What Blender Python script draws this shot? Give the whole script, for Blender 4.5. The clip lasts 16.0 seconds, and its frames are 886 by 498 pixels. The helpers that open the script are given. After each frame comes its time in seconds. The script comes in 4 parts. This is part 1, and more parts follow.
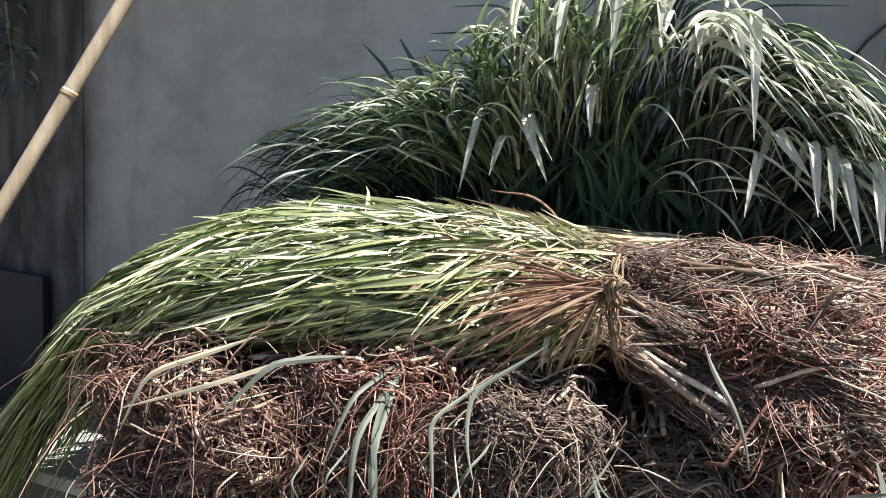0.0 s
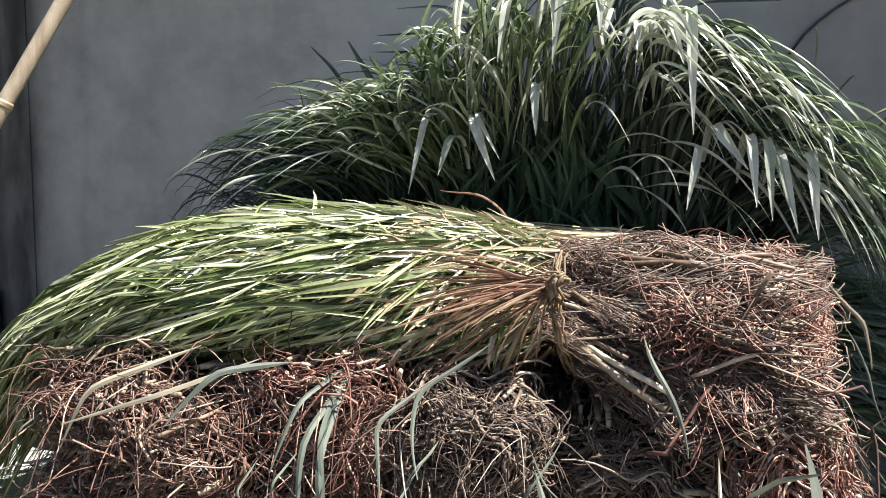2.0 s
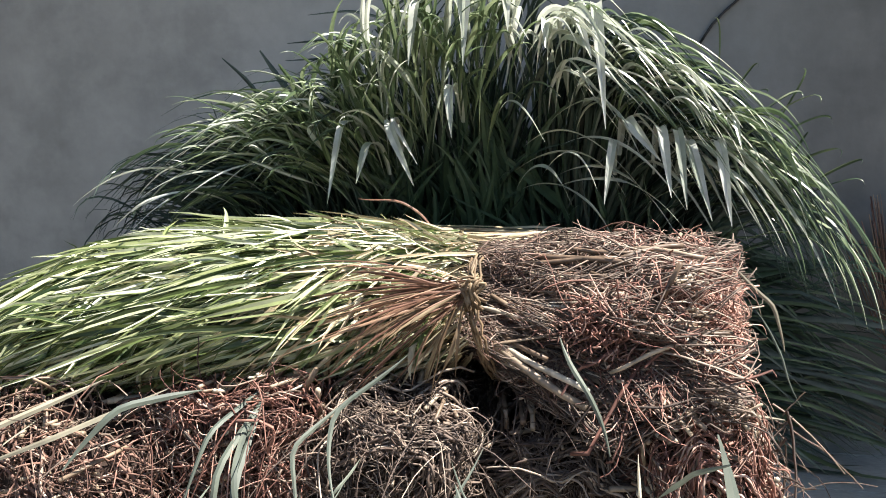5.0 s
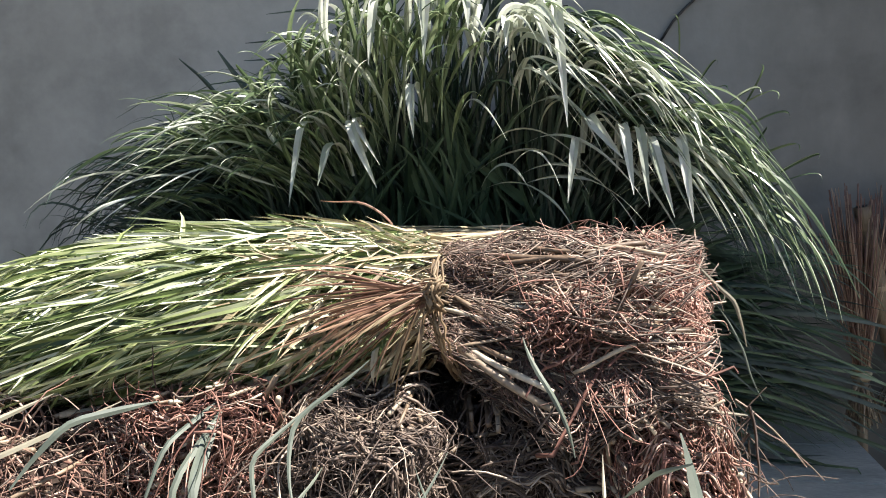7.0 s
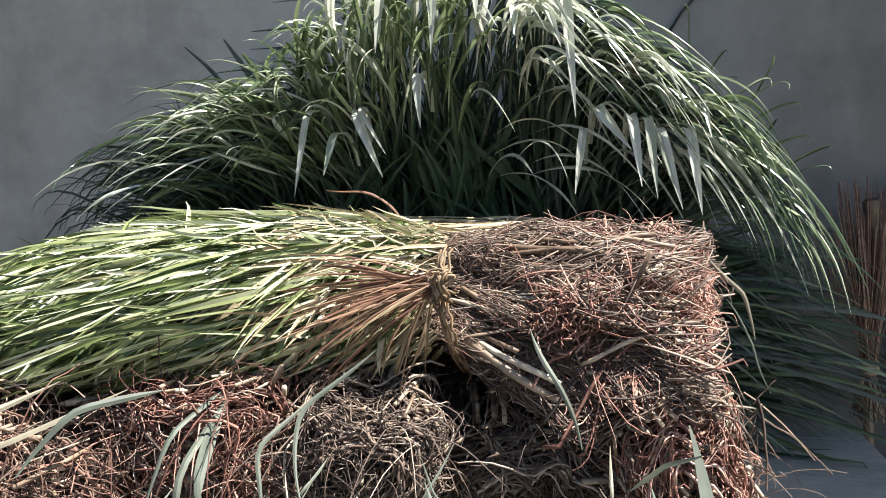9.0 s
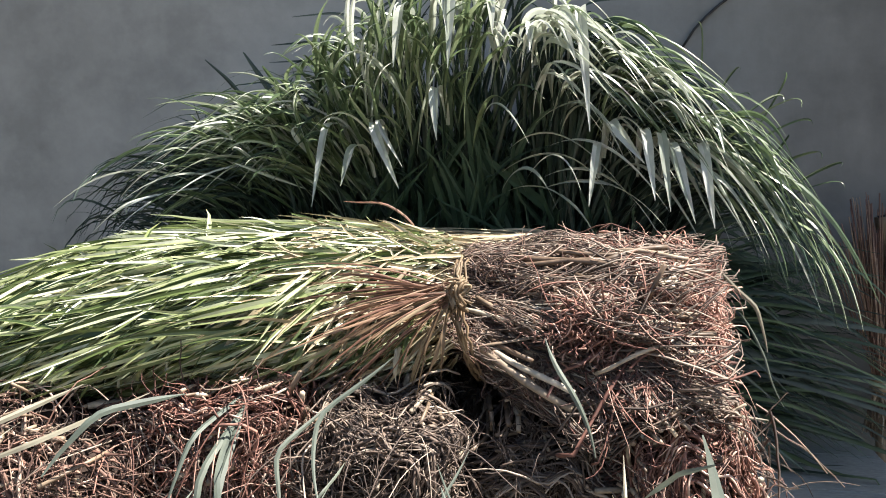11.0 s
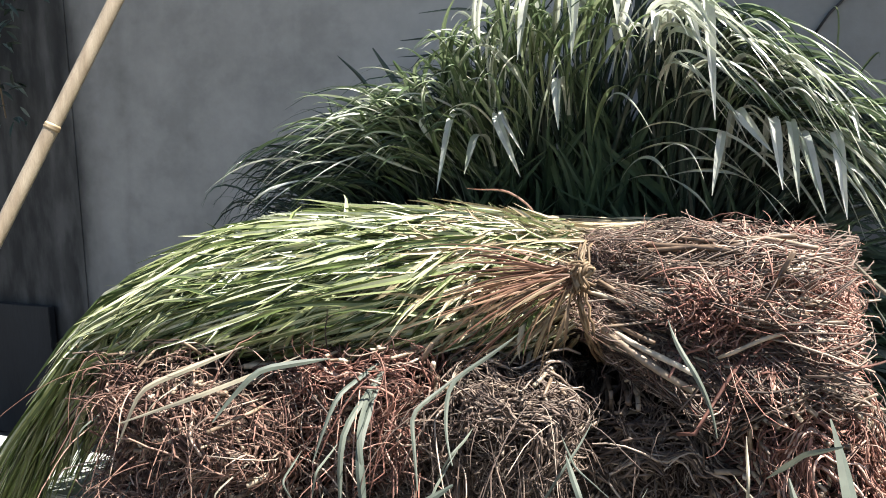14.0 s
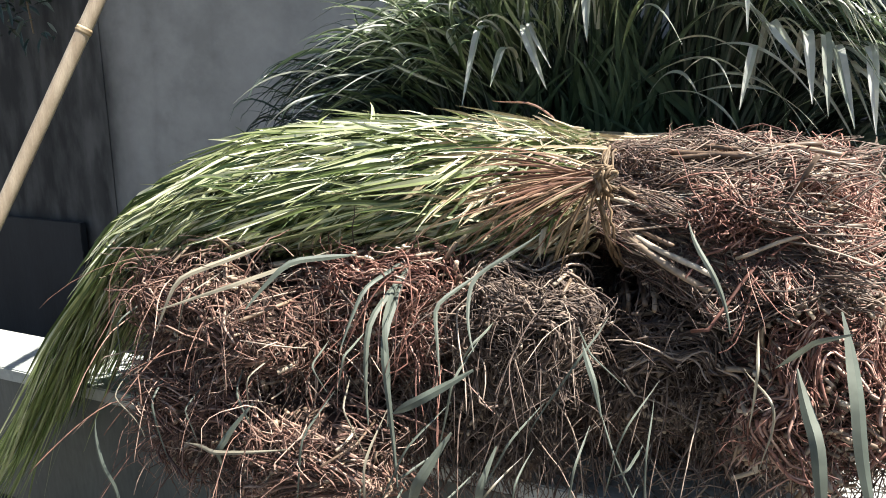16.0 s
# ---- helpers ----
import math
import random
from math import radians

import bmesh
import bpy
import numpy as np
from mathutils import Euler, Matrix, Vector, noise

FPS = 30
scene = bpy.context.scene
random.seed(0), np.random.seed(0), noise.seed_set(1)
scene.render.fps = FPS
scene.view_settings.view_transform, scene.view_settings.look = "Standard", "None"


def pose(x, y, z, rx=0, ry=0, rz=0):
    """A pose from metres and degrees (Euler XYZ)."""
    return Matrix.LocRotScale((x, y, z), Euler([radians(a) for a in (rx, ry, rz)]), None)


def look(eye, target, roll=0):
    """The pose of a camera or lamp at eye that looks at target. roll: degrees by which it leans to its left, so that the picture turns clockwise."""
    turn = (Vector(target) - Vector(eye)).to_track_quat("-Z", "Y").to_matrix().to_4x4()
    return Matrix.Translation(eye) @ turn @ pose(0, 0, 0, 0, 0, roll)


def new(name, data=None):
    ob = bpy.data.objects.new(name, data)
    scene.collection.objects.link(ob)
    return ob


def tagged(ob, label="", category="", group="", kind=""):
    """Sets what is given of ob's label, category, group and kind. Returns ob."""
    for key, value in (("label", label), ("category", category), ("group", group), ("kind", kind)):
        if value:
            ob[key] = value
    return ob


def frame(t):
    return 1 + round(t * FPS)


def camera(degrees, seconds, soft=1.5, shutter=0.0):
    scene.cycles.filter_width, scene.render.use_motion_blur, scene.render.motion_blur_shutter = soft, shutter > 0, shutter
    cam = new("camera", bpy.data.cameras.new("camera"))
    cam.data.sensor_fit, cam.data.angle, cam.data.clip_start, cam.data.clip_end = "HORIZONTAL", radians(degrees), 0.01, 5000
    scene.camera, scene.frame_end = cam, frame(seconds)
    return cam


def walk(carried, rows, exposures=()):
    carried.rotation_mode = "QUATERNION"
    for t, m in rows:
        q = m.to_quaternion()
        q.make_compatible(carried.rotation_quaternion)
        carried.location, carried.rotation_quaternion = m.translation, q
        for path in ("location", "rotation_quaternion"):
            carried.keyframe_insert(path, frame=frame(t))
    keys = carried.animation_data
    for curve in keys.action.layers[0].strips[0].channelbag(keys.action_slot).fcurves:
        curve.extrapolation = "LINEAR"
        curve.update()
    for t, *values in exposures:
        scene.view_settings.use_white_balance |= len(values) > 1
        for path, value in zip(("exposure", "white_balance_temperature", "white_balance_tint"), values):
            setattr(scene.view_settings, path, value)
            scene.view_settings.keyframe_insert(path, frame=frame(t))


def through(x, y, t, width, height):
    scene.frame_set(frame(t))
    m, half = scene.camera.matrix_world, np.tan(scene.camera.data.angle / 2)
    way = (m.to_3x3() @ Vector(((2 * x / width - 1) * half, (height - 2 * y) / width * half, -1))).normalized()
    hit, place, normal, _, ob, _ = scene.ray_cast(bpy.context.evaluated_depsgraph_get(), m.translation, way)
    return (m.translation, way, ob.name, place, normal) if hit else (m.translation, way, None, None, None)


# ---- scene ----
cam = camera(66.0, 16.0, 0.95)
PATH = [
    (0, (0.143, -1.116, 1.171), (-0.559, 0.74, 0.923), 3.4),
    (0.5, (0.148, -1.109, 1.168), (-0.526, 0.753, 0.89), 3.1),
    (1, (0.163, -1.105, 1.17), (-0.475, 0.773, 0.909), 2.4),
    (1.5, (0.174, -1.102, 1.168), (-0.44, 0.782, 0.897), 2.2),
    (2, (0.182, -1.105, 1.175), (-0.438, 0.781, 0.931), 1.8),
    (2.5, (0.181, -1.096, 1.169), (-0.432, 0.789, 0.898), 1.2),
    (3, (0.191, -1.08, 1.164), (-0.362, 0.82, 0.871), 0.9),
    (3.5, (0.196, -1.072, 1.171), (-0.328, 0.838, 0.892), 0.2),
    (4, (0.202, -1.073, 1.177), (-0.306, 0.843, 0.914), -0.4),
    (4.5, (0.207, -1.075, 1.182), (-0.305, 0.842, 0.931), -0.8),
    (5, (0.227, -1.065, 1.182), (-0.25, 0.863, 0.945), -1.4),
    (7.3, (0.244, -1.039, 1.184), (-0.142, 0.908, 0.938), -2.5),
    (7.5, (0.248, -1.034, 1.182), (-0.134, 0.912, 0.923), -2.8),
    (8, (0.244, -1.033, 1.183), (-0.131, 0.914, 0.918), -2.7),
    (8.5, (0.24, -1.037, 1.179), (-0.16, 0.903, 0.907), -2.5),
    (9, (0.233, -1.042, 1.181), (-0.175, 0.897, 0.915), -1.9),
    (9.2, (0.234, -1.051, 1.181), (-0.19, 0.887, 0.926), -1.6),
    (11.3, (0.225, -1.064, 1.179), (-0.208, 0.876, 0.96), -1.3),
    (11.5, (0.226, -1.065, 1.182), (-0.201, 0.877, 0.971), -1.2),
    (12, (0.23, -1.068, 1.18), (-0.219, 0.872, 0.987), -1.7),
    (12.5, (0.23, -1.066, 1.181), (-0.234, 0.869, 0.971), -1.8),
    (13, (0.219, -1.081, 1.181), (-0.304, 0.835, 0.944), -2.2),
    (13.5, (0.215, -1.112, 1.176), (-0.421, 0.772, 0.961), -1.5),
    (14, (0.209, -1.134, 1.172), (-0.513, 0.715, 0.929), -1.1),
    (14.5, (0.202, -1.142, 1.171), (-0.55, 0.694, 0.926), -0.8),
    (15, (0.195, -1.159, 1.152), (-0.59, 0.653, 0.836), 0.0),
    (15.5, (0.203, -1.179, 1.135), (-0.63, 0.604, 0.783), 0.2),
    (16, (0.215, -1.169, 1.118), (-0.552, 0.63, 0.698), -0.1),
]
EXPOSURE = [(0, 1.57), (2.5, 1.55), (3, 1.5), (3.4, 1.64), (5, 1.62), (9, 1.64), (12, 1.64), (14, 1.7), (15, 1.68), (16, 1.58)]
walk(cam, [(t, look(eye, target, roll)) for t, eye, target, roll in PATH], EXPOSURE)

# ---------------------------------------------------------------- light
SUN_EL, SUN_AZ = radians(64), radians(84)      # azimuth from +y towards +x
to_sun = Vector((math.sin(SUN_AZ) * math.cos(SUN_EL), math.cos(SUN_AZ) * math.cos(SUN_EL), math.sin(SUN_EL)))
world = bpy.data.worlds.new("sky_world")
scene.world = world
world.use_nodes = True
wn = world.node_tree
sky = wn.nodes.new("ShaderNodeTexSky")
sky.sky_type, sky.sun_disc = "NISHITA", False
sky.sun_elevation, sky.sun_rotation = SUN_EL, SUN_AZ
wn.links.new(sky.outputs[0], wn.nodes["Background"].inputs[0])
wn.nodes["Background"].inputs[1].default_value = 0.051
sun = new("sun", bpy.data.lights.new("sun", "SUN"))
sun.data.energy, sun.data.angle, sun.data.color = 5.0, radians(0.53), (1.0, 0.955, 0.89)
sun.matrix_world = look(to_sun * 20, (0, 0, 0))

# ---------------------------------------------------------------- materials


def nodes_of(name):
    m = bpy.data.materials.new(name)
    m.use_nodes = True
    return m, m.node_tree.nodes, m.node_tree.links, m.node_tree.nodes["Principled BSDF"]


def ramp_node(nd, stops, smooth=True):
    r = nd.new("ShaderNodeValToRGB")
    el = r.color_ramp.elements
    el[0].position, el[0].color = stops[0][0], (*stops[0][1], 1)
    el[1].position, el[1].color = stops[-1][0], (*stops[-1][1], 1)
    for p, c in stops[1:-1]:
        e = el.new(p)
        e.color = (*c, 1)
    return r


def noise_node(nd, lk, scale, detail=4, stretch=None, rough=0.55):
    n = nd.new("ShaderNodeTexNoise")
    n.inputs["Scale"].default_value, n.inputs["Detail"].default_value, n.inputs["Roughness"].default_value = scale, detail, rough
    co = nd.new("ShaderNodeTexCoord")
    mp = nd.new("ShaderNodeMapping")
    if stretch:
        mp.inputs["Scale"].default_value = stretch
    lk.new(co.outputs["Object"], mp.inputs[0])
    lk.new(mp.outputs[0], n.inputs["Vector"])
    return n


def mix_node(nd, lk, fac, a, b, kind="MIX"):
    m = nd.new("ShaderNodeMix")
    m.data_type, m.blend_type = "RGBA", kind
    for v, i in ((fac, 0), (a, 6), (b, 7)):
        if isinstance(v, (int, float)):
            m.inputs[i].default_value = v
        elif isinstance(v, tuple):
            m.inputs[i].default_value = (*v, 1)
        else:
            lk.new(v, m.inputs[i])
    return m.outputs[2]


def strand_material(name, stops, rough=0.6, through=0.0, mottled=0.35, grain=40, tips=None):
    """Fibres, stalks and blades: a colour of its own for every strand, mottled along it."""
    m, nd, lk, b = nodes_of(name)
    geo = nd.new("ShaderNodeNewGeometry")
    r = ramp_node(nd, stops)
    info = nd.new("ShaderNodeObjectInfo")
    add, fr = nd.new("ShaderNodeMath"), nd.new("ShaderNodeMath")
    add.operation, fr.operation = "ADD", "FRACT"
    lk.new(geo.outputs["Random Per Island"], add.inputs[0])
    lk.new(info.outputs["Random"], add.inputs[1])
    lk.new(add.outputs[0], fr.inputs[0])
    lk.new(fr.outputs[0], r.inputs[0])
    n = noise_node(nd, lk, grain, 3)
    nr = ramp_node(nd, [(0.3, (1 - mottled,) * 3), (0.7, (1 + mottled * 0.6,) * 3)])
    lk.new(n.outputs[0], nr.inputs[0])
    colour = mix_node(nd, lk, 1.0, r.outputs[0], nr.outputs[0], "MULTIPLY")
    if tips:
        n2 = noise_node(nd, lk, 5, 3)
        tr = ramp_node(nd, [(tips[1], (0, 0, 0)), (tips[1] + 0.1, (1, 1, 1))])
        lk.new(n2.outputs[0], tr.inputs[0])
        colour = mix_node(nd, lk, tr.outputs[0], colour, tips[0])
    lk.new(colour, b.inputs["Base Color"])
    b.inputs["Roughness"].default_value = rough
    if through:
        t = nd.new("ShaderNodeBsdfTranslucent")
        lk.new(colour, t.inputs[0])
        mx = nd.new("ShaderNodeMixShader")
        mx.inputs[0].default_value = through
        lk.new(b.outputs[0], mx.inputs[1])
        lk.new(t.outputs[0], mx.inputs[2])
        lk.new(mx.outputs[0], nd["Material Output"].inputs[0])
    return m


def plain_material(name, stops, scale, rough, bump=0.3, fine=60, stretch=None, metal=0.0):
    m, nd, lk, b = nodes_of(name)
    n = noise_node(nd, lk, scale, 6, stretch)
    r = ramp_node(nd, stops)
    lk.new(n.outputs[0], r.inputs[0])
    f = noise_node(nd, lk, fine, 4, stretch)
    fr = ramp_node(nd, [(0.3, (0.8,) * 3), (0.7, (1.1,) * 3)])
    lk.new(f.outputs[0], fr.inputs[0])
    lk.new(mix_node(nd, lk, 1.0, r.outputs[0], fr.outputs[0], "MULTIPLY"), b.inputs["Base Color"])
    bp = nd.new("ShaderNodeBump")
    bp.inputs["Strength"].default_value, bp.inputs["Distance"].default_value = bump, 0.004
    lk.new(f.outputs[0], bp.inputs["Height"])
    lk.new(bp.outputs[0], b.inputs["Normal"])
    b.inputs["Roughness"].default_value, b.inputs["Metallic"].default_value = rough, metal
    return m


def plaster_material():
    """Grey cement plaster with rain stains that run down the far end, and a darker tone towards both ends."""
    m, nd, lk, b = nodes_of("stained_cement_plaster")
    big = noise_node(nd, lk, 1.3, 5)
    r = ramp_node(nd, [(0.25, (0.345, 0.335, 0.31)), (0.5, (0.41, 0.40, 0.372)), (0.75, (0.47, 0.46, 0.432))])
    lk.new(big.outputs[0], r.inputs[0])
    fine = noise_node(nd, lk, 30, 6)
    fr = ramp_node(nd, [(0.3, (0.95,) * 3), (0.7, (1.03,) * 3)])
    lk.new(fine.outputs[0], fr.inputs[0])
    col = mix_node(nd, lk, 1.0, r.outputs[0], fr.outputs[0], "MULTIPLY")
    # trowelled patches
    patch = noise_node(nd, lk, 4.5, 5, (1, 1, 1.3), 0.6)
    pr = ramp_node(nd, [(0.34, (0.80,) * 3), (0.5, (0.97,) * 3), (0.68, (1.06,) * 3)])
    lk.new(patch.outputs[0], pr.inputs[0])
    col = mix_node(nd, lk, 1.0, col, pr.outputs[0], "MULTIPLY")
    # long streaks
    streak = noise_node(nd, lk, 3.0, 5, (3.2, 1, 0.22))
    sep = nd.new("ShaderNodeSeparateXYZ")
    co = nd.new("ShaderNodeTexCoord")
    lk.new(co.outputs["Object"], sep.inputs[0])
    wob = nd.new("ShaderNodeMath")
    wob.operation = "MULTIPLY_ADD"
    edge = noise_node(nd, lk, 6.0, 4, (1, 1, 0.5))
    lk.new(edge.outputs[0], wob.inputs[0])
    wob.inputs[1].default_value = 0.15
    lk.new(sep.outputs[0], wob.inputs[2])
    span = nd.new("ShaderNodeMapRange")
    span.inputs[1].default_value, span.inputs[2].default_value = -6.0, 4.0
    lk.new(wob.outputs[0], span.inputs[0])

    def at(x):
        return (x + 0.05 + 6.0) / 10.0
    # stain bands at the far end, then a broad darker tone either side
    zone = ramp_node(nd, [(at(-2.52), (1, 1, 1)), (at(-2.385), (0.97,) * 3), (at(-2.365), (0.93,) * 3), (at(-2.31), (0.90,) * 3), (at(-2.29), (1.0,) * 3), (at(-2.245), (1.0,) * 3),
                          (at(-2.215), (0.85,) * 3), (at(-2.15), (0.55,) * 3), (at(-1.99), (0.30,) * 3), (at(-1.955), (0.42,) * 3), (at(-1.93), (0.28,) * 3), (at(-1.6), (0.18,) * 3), (at(-1.0), (0.0,) * 3), (at(0.2), (0.02,) * 3), (at(0.5), (0.36,) * 3), (at(0.8), (0.55,) * 3), (at(1.4), (0.66,) * 3)])
    lk.new(span.outputs[0], zone.inputs[0])
    sr = ramp_node(nd, [(0.3, (1.0,) * 3), (0.7, (0.97,) * 3)])
    lk.new(streak.outputs[0], sr.inputs[0])
    blot = noise_node(nd, lk, 7.0, 6, (1.6, 1, 0.5))
    br = ramp_node(nd, [(0.36, (0.88,) * 3), (0.56, (1.0,) * 3)])
    lk.new(blot.outputs[0], br.inputs[0])
    stain_tone = mix_node(nd, lk, 1.0, zone.outputs[0], sr.outputs[0], "MULTIPLY")
    stain_tone = mix_node(nd, lk, 1.0, stain_tone, br.outputs[0], "MULTIPLY")
    faint = ramp_node(nd, [(0.55, (0, 0, 0)), (0.85, (0.22,) * 3)])
    lk.new(streak.outputs[0], faint.inputs[0])
    col = mix_node(nd, lk, faint.outputs[0], col, (0.15, 0.155, 0.16))
    col = mix_node(nd, lk, stain_tone, col, (0.013, 0.0128, 0.012))
    lk.new(col, b.inputs["Base Color"])
    bp = nd.new("ShaderNodeBump")
    bp.inputs["Strength"].default_value, bp.inputs["Distance"].default_value = 0.35, 0.004
    lk.new(fine.outputs[0], bp.inputs["Height"])
    lk.new(bp.outputs[0], b.inputs["Normal"])
    b.inputs["Roughness"].default_value = 0.85
    return m


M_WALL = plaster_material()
M_GROUND = plain_material("dusty_ground", [(0.3, (0.09, 0.082, 0.07)), (0.7, (0.15, 0.135, 0.115))], 1.5, 0.95)
M_TABLE = plain_material("weathered_grey_paint", [(0.3, (0.31, 0.325, 0.30)), (0.55, (0.41, 0.425, 0.395)), (0.75, (0.50, 0.51, 0.475))], 5, 0.7, 0.25, 70, (1, 3, 1))
M_APRON = plain_material("dark_grey_sheet", [(0.3, (0.055, 0.064, 0.060)), (0.7, (0.11, 0.12, 0.11))], 4, 0.6, 0.2, 50, (2, 1, 0.5))
M_DARKBOARD = plain_material("near_black_board", [(0.3, (0.010, 0.011, 0.013)), (0.7, (0.022, 0.024, 0.027))], 3, 0.75, 0.3, 40, (2, 1, 0.4))
M_BAMBOO = plain_material("dry_bamboo", [(0.3, (0.29, 0.225, 0.155)), (0.6, (0.42, 0.345, 0.25)), (0.8, (0.54, 0.465, 0.36))], 9, 0.45, 0.25, 160, (6, 6, 0.25))
M_BAMBOO_NODE = plain_material("bamboo_node_bark", [(0.3, (0.30, 0.21, 0.12)), (0.7, (0.55, 0.44, 0.28))], 25, 0.6)
M_BAMBOO_OLD = plain_material("old_brown_bamboo", [(0.3, (0.14, 0.10, 0.06)), (0.7, (0.27, 0.20, 0.125))], 9, 0.55, 0.3, 120, (6, 6, 0.3))
# this and the inner blade carry shade in their lower base colour
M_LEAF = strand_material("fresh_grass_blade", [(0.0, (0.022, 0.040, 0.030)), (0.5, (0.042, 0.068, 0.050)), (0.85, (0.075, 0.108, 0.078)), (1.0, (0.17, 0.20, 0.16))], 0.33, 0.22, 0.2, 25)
M_LEAF_SHADED = strand_material("shaded_inner_blade", [(0.0, (0.035, 0.064, 0.038)), (0.6, (0.08, 0.13, 0.074)), (1.0, (0.155, 0.22, 0.13))], 0.42, 0.2, 0.2, 25)
# same grass with sunlight put into a lighter colour, for front layers
M_LEAF_SUNLIT = strand_material("sunlit_green_grass_blade", [(0.0, (0.06, 0.095, 0.05)), (0.5, (0.14, 0.195, 0.095)), (0.85, (0.28, 0.34, 0.19)), (1.0, (0.46, 0.50, 0.38))], 0.35, 0.3, 0.2, 25)
# sun glare on the foremost blades put into a near-white base
M_LEAF_GLARE = strand_material("glare_pale_grass_blade", [(0.0, (0.34, 0.38, 0.29)), (0.5, (0.54, 0.57, 0.48)), (1.0, (0.76, 0.77, 0.70))], 0.3, 0.4, 0.2, 25)
# darkest strands stand for shaded gaps, palest for sun on the blades
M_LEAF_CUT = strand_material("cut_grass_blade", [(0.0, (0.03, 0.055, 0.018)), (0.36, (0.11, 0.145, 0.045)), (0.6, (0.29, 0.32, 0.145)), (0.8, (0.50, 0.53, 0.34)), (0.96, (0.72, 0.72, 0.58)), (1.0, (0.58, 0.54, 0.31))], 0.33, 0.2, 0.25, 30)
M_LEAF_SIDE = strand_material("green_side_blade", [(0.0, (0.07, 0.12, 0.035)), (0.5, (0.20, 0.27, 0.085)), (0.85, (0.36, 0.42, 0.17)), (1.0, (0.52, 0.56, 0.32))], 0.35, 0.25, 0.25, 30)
M_STRAW = strand_material("dry_straw", [(0.0, (0.27, 0.20, 0.12)), (0.5, (0.40, 0.325, 0.20)), (0.8, (0.53, 0.46, 0.31)), (1.0, (0.60, 0.56, 0.43))], 0.55, 0.15, 0.3, 40)
M_RUST_STRAW = strand_material("rusty_straw", [(0.0, (0.10, 0.048, 0.032)), (0.5, (0.22, 0.105, 0.064)), (1.0, (0.36, 0.235, 0.145))], 0.6, 0.1, 0.3, 40)
M_TIE = strand_material("weathered_straw_tie", [(0.0, (0.12, 0.075, 0.04)), (0.6, (0.23, 0.155, 0.088)), (1.0, (0.36, 0.27, 0.165))], 0.6, 0.1, 0.3, 40)
M_GREY_BLADE = strand_material("wilted_grey_green_blade", [(0.0, (0.085, 0.105, 0.085)), (1.0, (0.16, 0.18, 0.14))], 0.62, 0.2, 0.25, 30)
M_PALE_BLADE = strand_material("wilted_pale_blade", [(0.0, (0.20, 0.18, 0.13)), (1.0, (0.34, 0.31, 0.23))], 0.5, 0.2, 0.25, 30)
M_STALK = strand_material("pale_stalk", [(0.0, (0.14, 0.092, 0.06)), (0.45, (0.26, 0.19, 0.13)), (0.8, (0.42, 0.335, 0.24)), (1.0, (0.60, 0.52, 0.40))], 0.5, 0.0, 0.45, 60)
M_ROOT = strand_material("brown_root_fibre", [(0.0, (0.06, 0.031, 0.024)), (0.35, (0.135, 0.068, 0.049)), (0.7, (0.24, 0.137, 0.10)), (1.0, (0.50, 0.36, 0.28))], 0.7, 0.0, 0.4, 60)
# duller than the red fibre, standing for shade on neck and hollow
M_ROOT_SHADED = strand_material("shaded_root_fibre", [(0.0, (0.05, 0.028, 0.022)), (0.4, (0.14, 0.074, 0.055)), (0.75, (0.29, 0.172, 0.128)), (1.0, (0.52, 0.40, 0.32))], 0.7, 0.0, 0.4, 60)
M_ROOT_GREY = strand_material("grey_root_fibre", [(0.0, (0.05, 0.034, 0.027)), (0.5, (0.125, 0.086, 0.066)), (0.8, (0.235, 0.175, 0.135)), (1.0, (0.46, 0.37, 0.29))], 0.7, 0.0, 0.4, 60)
# near black, so gaps between root fibres read as shade
M_ROOT_CORE = plain_material("shade_dark_root_core", [(0.3, (0.018, 0.011, 0.008)), (0.7, (0.06, 0.036, 0.026))], 30, 0.95, 0.8, 90)
# shade between the laid blades put into a very dark green
M_GREENCORE = plain_material("shade_dark_leaf_core", [(0.3, (0.012, 0.02, 0.008)), (0.7, (0.035, 0.05, 0.02))], 25, 0.8, 0.6, 90)
M_TWIG_GREY = strand_material("grey_brown_twig", [(0.0, (0.045, 0.03, 0.023)), (0.45, (0.11, 0.078, 0.06)), (0.8, (0.205, 0.15, 0.115)), (1.0, (0.38, 0.31, 0.245))], 0.7, 0.0, 0.35, 50)
M_ROOT_RED = strand_material("reddish_root_fibre", [(0.0, (0.07, 0.03, 0.023)), (0.35, (0.19, 0.083, 0.06)), (0.7, (0.34, 0.172, 0.128)), (1.0, (0.60, 0.42, 0.33))], 0.7, 0.0, 0.4, 60)
M_TWIG = strand_material("thin_brown_twig", [(0.0, (0.12, 0.06, 0.045)), (0.6, (0.24, 0.13, 0.09)), (1.0, (0.42, 0.30, 0.2))], 0.7, 0.0, 0.3, 50)
M_CABLE_HOLLOW = plain_material("cable_and_hollow_black", [(0.3, (0.02, 0.02, 0.02)), (0.7, (0.035, 0.035, 0.035))], 30, 0.5)

# ---------------------------------------------------------------- mesh helpers
rng = np.random.default_rng(7)


